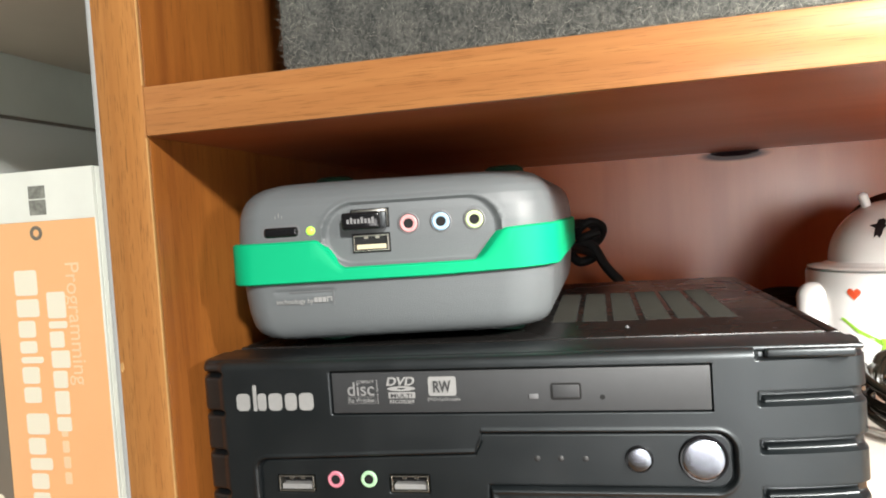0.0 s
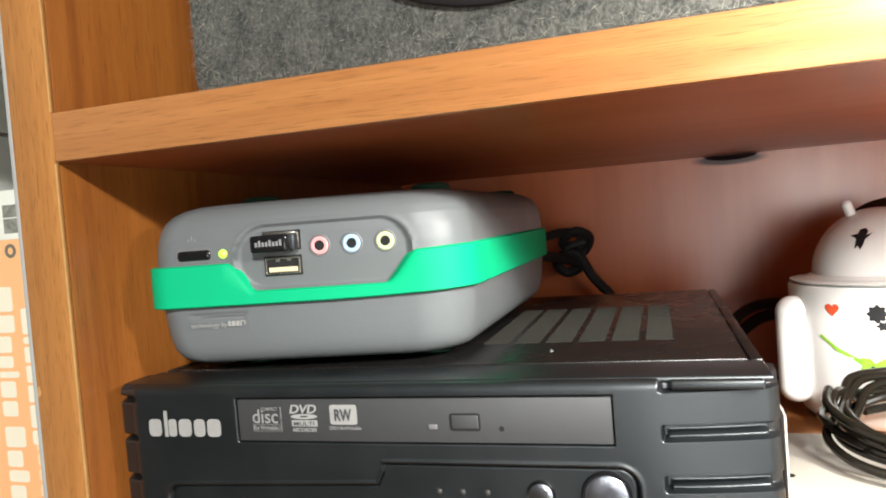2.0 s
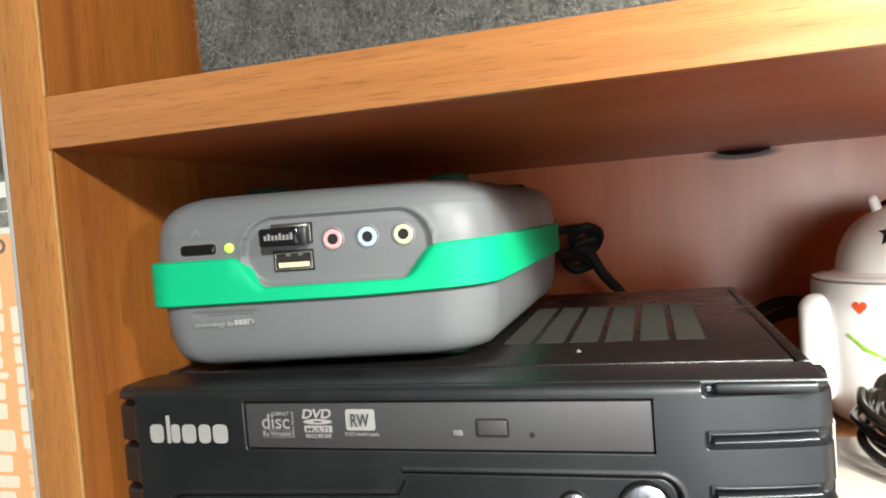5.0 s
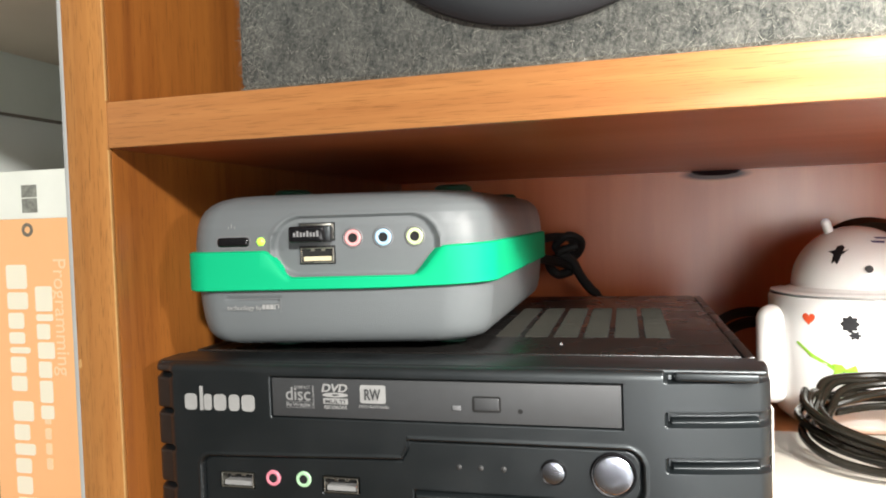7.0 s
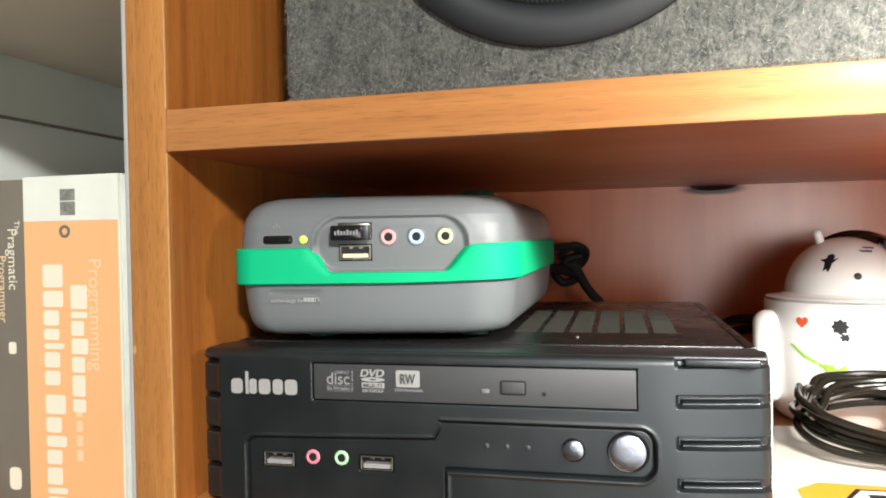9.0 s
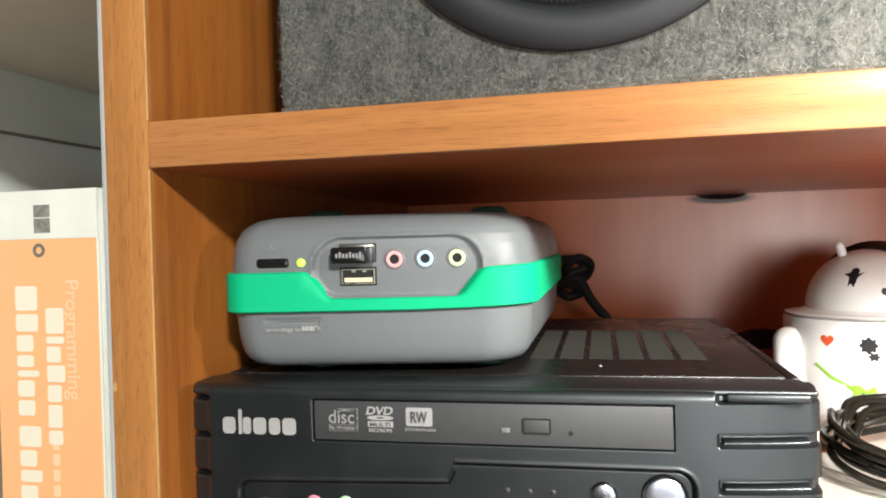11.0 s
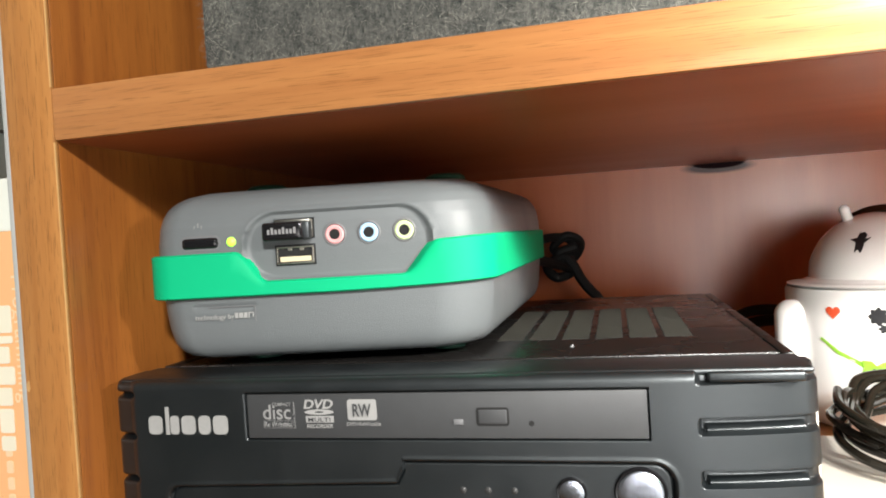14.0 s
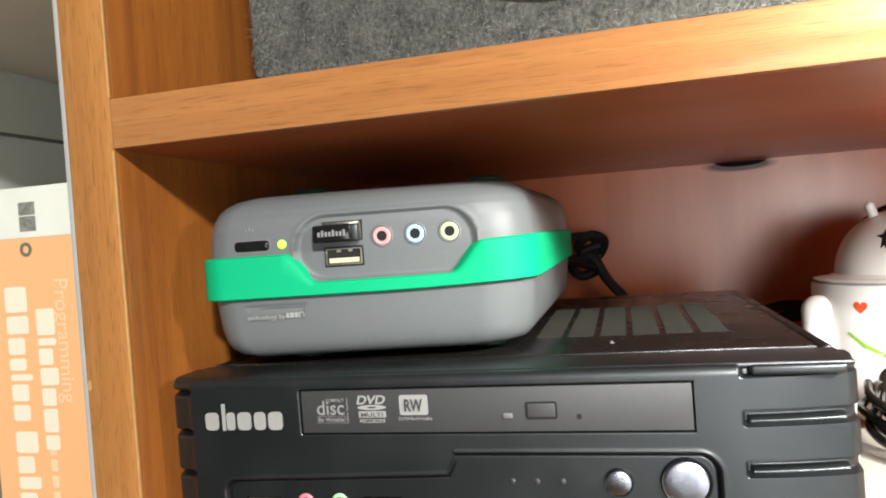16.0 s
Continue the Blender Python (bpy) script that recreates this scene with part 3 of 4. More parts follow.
def computer_case():
    pc = empty("computer_case", CASE, "black compact desktop computer case with fluted front corners", "computer")
    mm = 0.001
    us = np.unique(np.concatenate([np.arange(-54.0, 181.01, 0.75), np.arange(-54.0, -42, 0.35), np.arange(144, 152, 0.35), np.arange(176, 181, 0.3), np.arange(-34, -29, 0.35),
                                   np.arange(-26, -8, 0.35), np.arange(18, 36, 0.35), np.arange(46, 58, 0.4), np.arange(131, 142, 0.35), [-0.8, -0.5, -0.3, 0.0]]))
    us = us[np.concatenate([[True], np.diff(us) > 0.08])]
    zs = np.arange(18.0, 84.61, 0.3)
    grid_mesh("front_panel", us, zs, case_depth, BLACK_SATIN, pc, "moulded satin black front panel")
    part("body", box((-0.0508, 0.0222, 0.0180), (0.1785, 0.2300, 0.0842), 0.0012), BLACK_STEEL, pc, "black painted steel body")
    part("front_ledge", box((-0.0512, 0.0032, 0.0830), (0.1790, 0.0255, 0.0850), 0.0009, 3), BLACK_SATIN, pc)
    part("lid", box((-0.0425, 0.0262, 0.0838), (0.1743, 0.2285, 0.0854), 0.0005), BLACK_STEEL, pc, "raised steel lid with slotted vents")
    part("edge_rail", box((0.1750, 0.0262, 0.0838), (0.1790, 0.2295, 0.0852), 0.0007), BLACK_STEEL, pc)
    part("edge_rail", box((-0.0494, 0.0268, 0.0838), (-0.0430, 0.2295, 0.0854), 0.0007), BLACK_STEEL, pc)
    for i in range(6):
        u0 = 0.0768 + 0.01300 * i
        bm = bmesh.new()
        for k in range(25):
            v0 = 0.0655 + 0.0040 * k
            box((u0, v0, 0.0854), (u0 + 0.0099, v0 + 0.0022, 0.0857), 0.0, 1, bm)
        vent = part("vent", bm, SLAT, pc, "pale slotted vent", smooth=False)
        part("vent_well", box((u0 - 0.0004, 0.0650, 0.0853), (u0 + 0.0103, 0.1640, 0.08552)), BLACK_HOLE, vent, smooth=False)
    part("screw", lathe([(0, 0.0010), (0.0004, 0.0009), (0.0005, 0.0005), (0.0009, 0.0003), (0.001, 0)], Matrix.Translation((0.1075, 0.0465, 0.0853)), 16), SHELL_DARK, pc)
    part("corner_cap", box((0.1492, 0.0012, 0.0810), (0.1764, 0.0150, 0.0842), 0.0011, 3), BLACK_SATIN, pc, "rounded bar in the corner notch")
    # optical drive
    drive = part("optical_drive", box((0.0003, -0.0001, 0.0648), (0.1317, 0.0014, 0.0796), 0.00035), DRIVE_GREY, pc, "grey optical drive bezel with printed marks")
    part("eject_button", box((0.0800, -0.0004, 0.0694), (0.0893, 0.0010, 0.0741), 0.0005, 3), DRIVE_GREY, drive)
    frame_bm = plate(round_rect(0.0794, 0.0688, 0.0899, 0.0747, 0.0010), -0.00018, 0.0003)
    part("button_gap", frame_bm, BLACK_HOLE, drive, smooth=False)
    part("activity_light", box((0.0721, -0.0005, 0.0693), (0.0752, 0.0008, 0.0710), 0.0002), SHELL_DARK, drive)
    part("eject_hole", plate(disc_outline(0.0968, 0.0696, 0.0009, 14), -0.00018, 0.0003), BLACK_HOLE, drive, smooth=False)
    v = -0.00019
    marks("printed_mark", [bar(0.0062, 0.0683, 0.0165, 0.0684), bar(0.0062, 0.0707, 0.0165, 0.0708), bar(0.0062, 0.0684, 0.0063, 0.0707), bar(0.0164, 0.0684, 0.0165, 0.0707)], v, PRINT_DIM, drive)
    for body, lo, hi, lean in (("disc", (0.0062, 0.0712), (0.0163, 0.0762), 0), ("COMPACT", (0.0098, 0.0757), (0.0164, 0.0769), 0), ("Re Writable", (0.0066, 0.0688), (0.0161, 0.0704), 0)):
        fitted_words(body, lo, hi, v - 0.0001, PRINT_DIM, drive, lean)
    fitted_words("Ultra Speed", (0.0171, 0.0683), (0.0180, 0.0769), v - 0.0001, PRINT_DIM, drive, 0, True)
    fitted_words("DVD", (0.0214, 0.0747), (0.0315, 0.0778), v - 0.0001, PRINT, drive, 0.25, False, 0.00012)
    ring_mark("printed_mark", [(0.0265 + 0.0052 * math.cos(a), 0.0736 + 0.0009 * math.sin(a)) for a in (2 * math.pi * k / 32 for k in range(32))],
              [(0.0265 + 0.0016 * math.cos(a), 0.0736 + 0.0003 * math.sin(a)) for a in (2 * math.pi * k / 32 for k in range(32))], v, PRINT, drive)
    marks("printed_mark", [bar(0.0216, 0.0701, 0.0315, 0.0723)], v, PRINT, drive, "pale grey printed bar")
    fitted_words("MULTI", (0.0226, 0.0705), (0.0305, 0.0719), v - 0.0004, DRIVE_GREY, drive)
    fitted_words("RECORDER", (0.0220, 0.0683), (0.0312, 0.0696), v - 0.0001, PRINT, drive, 0.2)
    marks("printed_mark", [round_rect(0.0365, 0.0708, 0.0466, 0.0777, 0.0009)], v, PRINT, drive, "pale grey printed tile")
    fitted_words("RW", (0.0384, 0.0721), (0.0448, 0.0763), v - 0.0004, DRIVE_GREY, drive, 0, False, 0.00012)
    fitted_words("DVD+ReWritable", (0.0361, 0.0690), (0.0478, 0.0702), v - 0.0001, PRINT_DIM, drive)
    # maker's mark as plain rounded shapes
    logo = [round_rect(x, 0.0661, x + w, 0.0726, 0.0016, 4) for x, w in ((-0.0382, 0.0054), (-0.0252, 0.0054), (-0.0186, 0.0046), (-0.0130, 0.0056))]
    logo += [bar(-0.0314, 0.0660, -0.0300, 0.0757), round_rect(-0.0296, 0.0661, -0.0262, 0.0726, 0.0012, 4)]
    marks("maker_mark", logo, -0.00025, PRINT, pc, "pale grey maker's mark")
    # sockets, lights and buttons in the sunk field
    sv = 0.0015
    usb_socket(pc, -0.0242, 0.0350, 0.0140, 0.0060, sv - 0.0003, PRINT_DIM)
    usb_socket(pc, 0.0198, 0.0353, 0.0140, 0.0060, sv - 0.0003, PRINT_DIM)
    audio_jack(pc, -0.0015, 0.0397, sv - 0.0001, PINK_HOT, 0.0031, "rose audio jack")
    audio_jack(pc, 0.0114, 0.0399, sv - 0.0001, MINT, 0.0031, "pale green audio jack")
    for u in (0.0734, 0.0815, 0.0899):
        part("indicator_light", lathe([(0.0011, -0.0004), (0.0011, 0.0001), (0.0008, 0.0002), (0.0006, 0.0005), (0, 0.0007)], Matrix.Translation((u, sv, 0.0478)) @ FRONT, 16), LED_OFF, pc)
    for u, z, r in ((0.1077, 0.0478, 0.0040), (0.1284, 0.0480, 0.0068)):
        b = part("push_button", lathe([(r * 1.0, -0.001), (r, 0.0007), (r * 0.96, 0.0010), (r * 0.9, 0.0011), (r * 0.5, 0.0012), (0, 0.00125)], Matrix.Translation((u, sv, z)) @ FRONT, 48), CHROME, pc, "domed chrome push button")
        part("button_collar", lathe([(r * 1.02, -0.0005), (r * 1.02, 0.0009), (r * 1.10, 0.0010), (r * 1.17, 0.0003), (r * 1.17, -0.0005)], Matrix.Translation((u, sv, z)) @ FRONT, 48), BLACK_GLOSS, b)
    for u in (-0.035, 0.165):
        for vv in (0.03, 0.21):
            part("foot", lathe([(0.008, 0.0), (0.0075, -0.0015)], Matrix.Translation((u, vv, 0.0180)), 20), RUBBER, pc)


# ---- the small grey and green computer ----
MINI = pose(-0.105, 0.267, 0, 0, 0, 9.0)
CORNERS = [((-36.0, -3.4), 11.0), ((94.5, -3.4), 21.0), ((124.0, 207.0), 22.0), ((-8.0, 207.0), 20.0)]


def outline(d, gap=1.2):
    """The plan of the small computer (mm), moved in by d, as evenly spaced points."""
    pts = [Vector(c) for c, _ in CORNERS]
    n = len(pts)
    moved = []
    for i in range(n):
        e0, e1 = (pts[i] - pts[i - 1]).normalized(), (pts[(i + 1) % n] - pts[i]).normalized()
        n0, n1 = Vector((-e0.y, e0.x)), Vector((-e1.y, e1.x))
        moved.append(pts[i] + (n0 + n1) * (d / (1 + n0.dot(n1))))
    out = []
    for i in range(n):
        p, a, b = moved[i], moved[i - 1], moved[(i + 1) % n]
        ea, eb = (a - p).normalized(), (b - p).normalized()
        half = math.acos(max(-1, min(1, ea.dot(eb)))) / 2
        r = CORNERS[i][1]
        t = r / math.tan(half)
        c = p + (ea + eb).normalized() * (r / math.sin(half))
        s, e = p + ea * t - c, p + eb * t - c
        a0 = math.atan2(s.y, s.x)
        da = (math.atan2(e.y, e.x) - a0 + math.pi) % (2 * math.pi) - math.pi
        out += [c + r * Vector((math.cos(a0 + da * k / 24), math.sin(a0 + da * k / 24))) for k in range(25)]
        nxt = moved[(i + 1) % n]
        # points along the straight run to the next corner
        eb2, ec2 = (p - nxt).normalized(), (moved[(i + 2) % n] - nxt).normalized()
        t2 = CORNERS[(i + 1) % n][1] / math.tan(math.acos(max(-1, min(1, eb2.dot(ec2)))) / 2)
        q0, q1 = p + eb * t, nxt + eb2 * t2
        m = 88 if i == 0 else 20
        out += [q0.lerp(q1, k / m) for k in range(1, m)]
    return out


def belt_top(u):
    """Upper edge of the green band along the front (mm): it dips under the socket field."""
    dip = step(u, 0.5, 12.5) * (1 - step(u, 63.5, 77.0))
    return 128.3 - 11.0 * dip


def mini_profile(z):
    knots = [(88.6, 16.5), (89.1, 12.0), (90.2, 9.0), (92.2, 6.9), (95, 5.5), (100, 4.5), (106, 3.9), (113, 3.4), (128, 2.8), (132, 2.9), (138, 3.4), (142, 4.3), (145, 5.6), (147.5, 7.6), (149.5, 10.6), (150.8, 14.8), (151.3, 20)]
    return float(np.interp(z, [k[0] for k in knots], [k[1] for k in knots]))


def mini_computer():
    pc = empty("mini_computer", MINI, "small grey computer with a bright green rubber band", "computer")
    zs = [88.6, 88.75, 89.1, 89.6, 90.2, 91.1, 92.2, 93.5, 95, 97.5, 100, 103, 106, 108, 108.6, 109, 109.4, 110.5] + list(np.arange(112, 144, 0.6)) + [144.2, 145, 146, 147, 147.8, 148.6, 149.5, 150.2, 150.8, 151.3]
    bm = bmesh.new()
    rings = []
    for z in zs:
        pts = outline(mini_profile(z))
        ring = []
        for p in pts:
            v = p.y
            if v < 30 and p.x < 88:
                field = float(rect_dist(np.float64(p.x), np.float64(z), 5.0, 73.0, 117.6, 141.6, 12.0))
                v += 1.5 * float(1 - step(field, -1.0, 0.4)) - 0.35 * math.exp(-((field - 0.9) / 0.7) ** 2)
                if -16 < p.x < 8 and 108.3 < z < 109.2:
                    v += 0.5
            ring.append(bm.verts.new((p.x / 1000, v / 1000, z / 1000)))
        rings.append(ring)
    n = len(rings[0])
    for a, b in zip(rings, rings[1:]):
        for k in range(n):
            bm.faces.new((a[k], a[(k + 1) % n], b[(k + 1) % n], b[k]))
    bm.faces.new(rings[0][::-1])
    bm.faces.new(rings[-1])
    shell = part("shell", bm, SHELL, pc, "satin grey two-part plastic shell", angle=50)
    # the band
    bm = bmesh.new()
    outer, inner = outline(0.9), outline(4.6)
    cols = []
    for o, i in zip(outer, inner):
        top = belt_top(o.x) if o.y < 12 and o.x < 90 else 128.3
        top += 1.3 * float(step(o.x, 60.0, 100.0))
        low = 112.0 + 1.2 * float(step(o.x, 40.0, 100.0))
        cols.append([bm.verts.new((p.x / 1000, p.y / 1000, z / 1000)) for p, z in
                     ((i, low), (o.lerp(i, 0.2), low), (o, low + 0.6), (o, (low + top) / 2), (o, top - 0.6), (o.lerp(i, 0.2), top), (i, top))])
    n = len(cols)
    for k in range(n):
        a, b = cols[k], cols[(k + 1) % n]
        for j in range(6):
            bm.faces.new((a[j], b[j], b[j + 1], a[j + 1]))
    part("band", bm, GREEN, pc, "bright green rubber band", angle=50)
    for u, v in ((2.0, 26), (74, 28), (8, 185), (92, 185)):
        part("foot", lathe([(0, -0.0001), (0.0062, 0.0), (0.0070, 0.0006), (0.0072, 0.0036), (0.006, 0.0050)], Matrix.Translation((u / 1000, v / 1000, 0.0861)), 28), GREEN_SHADED, pc, "green rubber foot with shade in its colour")
        part("foot", lathe([(0.0, 0.0030), (0.0062, 0.0028), (0.0078, 0.0018), (0.0085, 0.0)], Matrix.Translation((u / 1000 + 0.002, v / 1000 + 0.006, 0.1511)), 28), GREEN_SHADED, pc, "green rubber foot with shade in its colour")
    # power button and light
    part("power_button", box((-0.0184, -0.0016, 0.1297), (-0.0041, 0.003, 0.1343), 0.0018, 4), BLACK_GLOSS, pc, "glossy black pill-shaped button")
    part("button_rim", plate(round_rect(-0.0188, 0.1293, -0.0037, 0.1347, 0.0026), -0.0008, 0.0015), SHELL_DARK, pc)
    part("power_light", lathe([(0.0017, -0.001), (0.0017, 0.0003), (0.0011, 0.0009), (0, 0.0011)], Matrix.Translation((0.0004, -0.0006, 0.1320)) @ FRONT, 24), LED_ON, pc, "lit yellow-green indicator light")
    marks("power_symbol", [bar(-0.0122, 0.1378, -0.0119, 0.1394), bar(-0.0135, 0.1374, -0.0132, 0.1385), bar(-0.0109, 0.1374, -0.0106, 0.1385)], -0.0001, PRINT_DIM, pc)
    # sockets
    rv = 0.00098
    for z0 in (0.1228, 0.1322):
        part("socket_recess", plate(bar(0.0160, z0 - 0.0006, 0.0309, z0 + 0.0069), rv - 0.00012, 0.001), BLACK_HOLE, pc, smooth=False)
        usb_socket(pc, 0.0166, z0, 0.0137, 0.0062, rv - 0.0009)
    for u, mat, label in ((0.0382, PINK, "pink ringed audio jack"), (0.0506, BLUE, "pale blue ringed audio jack"), (0.0634, LIME, "pale green ringed audio jack")):
        audio_jack(pc, u, 0.1325, rv - 0.0002, mat, 0.0034, label)
        part("jack_recess", lathe([(0.0034, 0.0), (0.0038, 0.0004), (0.0043, 0.0001)], Matrix.Translation((u, rv, 0.1325)) @ FRONT, 36), SHELL_DARK, pc)
    # lettering under the band
    face = lambda u, z: Matrix.Translation((u, -0.0003, z)) @ pose(0, 0, 0, 82, 0, 0)
    lettering("lettering", "technology by", 0.0026, PRINT, pc, face(-0.0152, 0.1042))
    marks("maker_mark", [bar(-0.0002, 0.1043, 0.0010, 0.1062), bar(0.0013, 0.1043, 0.0028, 0.1062), bar(0.0031, 0.1043, 0.0044, 0.1062), bar(0.0048, 0.1042, 0.0052, 0.1063), bar(0.0052, 0.1059, 0.0068, 0.1063), bar(0.0064, 0.1046, 0.0068, 0.1059)], -0.0002, PRINT, pc)
    marks("label_edge", [bar(-0.0100, 0.1084, 0.0075, 0.1087), bar(0.0073, 0.1030, 0.0076, 0.1084)], -0.0002, SHELL_DARK, pc)


def dongle():
    d = empty("usb_dongle", MINI, "tiny black wireless receiver plugged into a socket", "usb dongle")
    part("housing", box((0.0136, -0.0062, 0.1313), (0.0282, 0.0004, 0.1378), 0.0011, 3), BLACK_GLOSS, d)
    part("collar", box((0.0272, -0.0040, 0.1316), (0.0302, 0.0006, 0.1376), 0.0005), BLACK_SATIN, d)
    part("plug_shell", box((0.0172, -0.0016, 0.1378), (0.0298, 0.0010, 0.1386), 0.0002), STEEL, d)
    marks("maker_mark", [bar(0.0158 + 0.00135 * k, 0.1336, 0.0158 + 0.00135 * k + 0.0009, 0.1353 + (0.0006 if k in (1, 4, 7) else 0)) for k in range(8)], -0.00632, DIM_MARK, d)


# ---- loudspeaker on the shelf ----
def loudspeaker():
    sp = empty("loudspeaker", pose(0, 0.272, Z_SHELF), "grey felt-covered loudspeaker box standing on the shelf", "loudspeaker")
    cx, cz, R = 0.008, 0.292 - Z_SHELF, 0.083
    part("cabinet", box((-0.1125, 0.0, 0.0), (0.30, 0.27, 0.30), 0.0035, 3), FELT, sp, "grey felt covering")
    # the covering is folded over along its lower and side edges
    part("felt_fold", box((-0.1128, -0.0014, 0.0003), (0.2999, 0.004, 0.0075), 0.0014, 3), FELT_WARM, sp, "dusty folded lower edge of the felt")
    part("felt_fold", box((-0.1130, -0.0010, 0.0078), (-0.1020, 0.004, 0.2995), 0.0012, 3), FELT, sp, "folded side edge of the felt")
    # loose fibres
    fib = bmesh.new()
    rng = random.Random(4)
    for _ in range(15000):
        q = rng.random()
        if q < 0.30:
            p = Vector((rng.uniform(-0.1125, 0.26), -0.0015, rng.uniform(0.0, 0.0085)))
        elif q < 0.85:
            p = Vector((rng.uniform(-0.1125, 0.26), -0.0004, rng.uniform(0.004, 0.085)))
        else:
            p = Vector((-0.1130 + rng.uniform(-0.0004, 0.011), -0.0010, rng.uniform(0, 0.12)))
        if math.hypot(p.x - cx, p.z - cz) < R + 0.001:
            continue
        d = Vector((rng.uniform(-1, 1), -rng.uniform(0.05, 0.45), rng.uniform(-1, 1))).normalized() * rng.uniform(0.0014, 0.0048)
        if p.x < -0.1118:
            d *= 0.45
        s = Vector((rng.uniform(-1, 1), 0, rng.uniform(-1, 1))).normalized() * 0.00010
        a, b, c = fib.verts.new(p - s), fib.verts.new(p + s), fib.verts.new(p + d)
        fib.faces.new((a, b, c))
    me = bpy.data.meshes.new("felt_fibres")
    fib.to_mesh(me)
    fib.free()
    tagged(place("loose_fuzz", me, FIBRE, sp, "", False), kind="stuff")
    axis = Matrix.Translation((cx, 0, cz)) @ FRONT
    part("trim_ring", lathe([(R, -0.001), (R, 0.003), (R - 0.002, 0.0048), (R - 0.008, 0.0058), (R - 0.013, 0.0052), (R - 0.0165, 0.0022), (R - 0.0175, -0.001)], axis, 120), RUBBER, sp, "black rubber trim ring")
    part("cone", lathe([(R - 0.0172, 0.0006), (R - 0.022, 0.0035), (R - 0.028, 0.0008), (0.03, 0.0002), (0, 0.0002)], axis, 96), MESH, sp, "black woven cone")
    rib = bmesh.new()
    for row in range(3):
        r1 = R - 0.0178 - 0.0046 * row
        for k in range(200):
            join(rib, box((r1 - 0.0036, -0.00018, 0.0010), (r1, 0.00018, 0.0026 + 0.0006 * row)), axis @ pose(0, 0, 0, 0, 0, 1.8 * (k + 0.5 * row)))
    part("grille_ribs", rib, RUBBER, sp, smooth=False)
    for k in range(4):
        a = radians(46 + 90 * k)
        m = axis @ Matrix.Translation((0.0762 * math.cos(a), 0.0762 * math.sin(a), 0.0056))
        screw = part("screw", lathe([(0.0042, -0.0008), (0.0042, 0.0003), (0.0035, 0.0004), (0.0032, -0.0002), (0.0029, 0.0003), (0.0016, 0.0006), (0, 0.0006)], m, 28), BLACK_GLOSS, sp, "black screw in the trim ring")
        cross = box((-0.0016, -0.0003, 0.0005), (0.0016, 0.0003, 0.0007))
        box((-0.0003, -0.0016, 0.0005), (0.0003, 0.0016, 0.0007), 0, 1, cross)
        cross.transform(m)
        part("screw_slot", cross, BLACK_HOLE, screw, smooth=False)


# ---- mug with a domed lid ----
MUG = Vector((0.1625, 0.467, Z_BASE))


def wrap(points, radius, ang, z, dome=None):
    """Lays a small flat outline (mm) on the mug's round wall, or on the lid when dome gives its centre height."""
    bm = bmesh.new()
    vs = []
    for x, y in points:
        x, y = x / 1000, y / 1000
        if dome is None:
            a = ang + x / radius
            vs.append(bm.verts.new((radius * math.sin(a), -radius * math.cos(a), z + y)))
        else:
            el = math.asin(max(-1, min(1, (z - dome) / radius))) + y / radius
            a = ang + x / (radius * max(0.2, math.cos(el)))
            vs.append(bm.verts.new((radius * math.cos(el) * math.sin(a), -radius * math.cos(el) * math.cos(a), dome + radius * math.sin(el))))
    bm.faces.new(vs)
    return bm


def capsule(p0, p1, r):
    d = Vector(p1) - Vector(p0)
    prof = [(r * math.sin(math.pi / 2 * k / 8), -r * math.cos(math.pi / 2 * k / 8)) for k in range(9)]
    prof += [(r * math.cos(math.pi / 2 * k / 8), d.length + r * math.sin(math.pi / 2 * k / 8)) for k in range(9)]
    return lathe(prof, Matrix.Translation(p0) @ d.to_track_quat("Z", "Y").to_matrix().to_4x4(), 28)


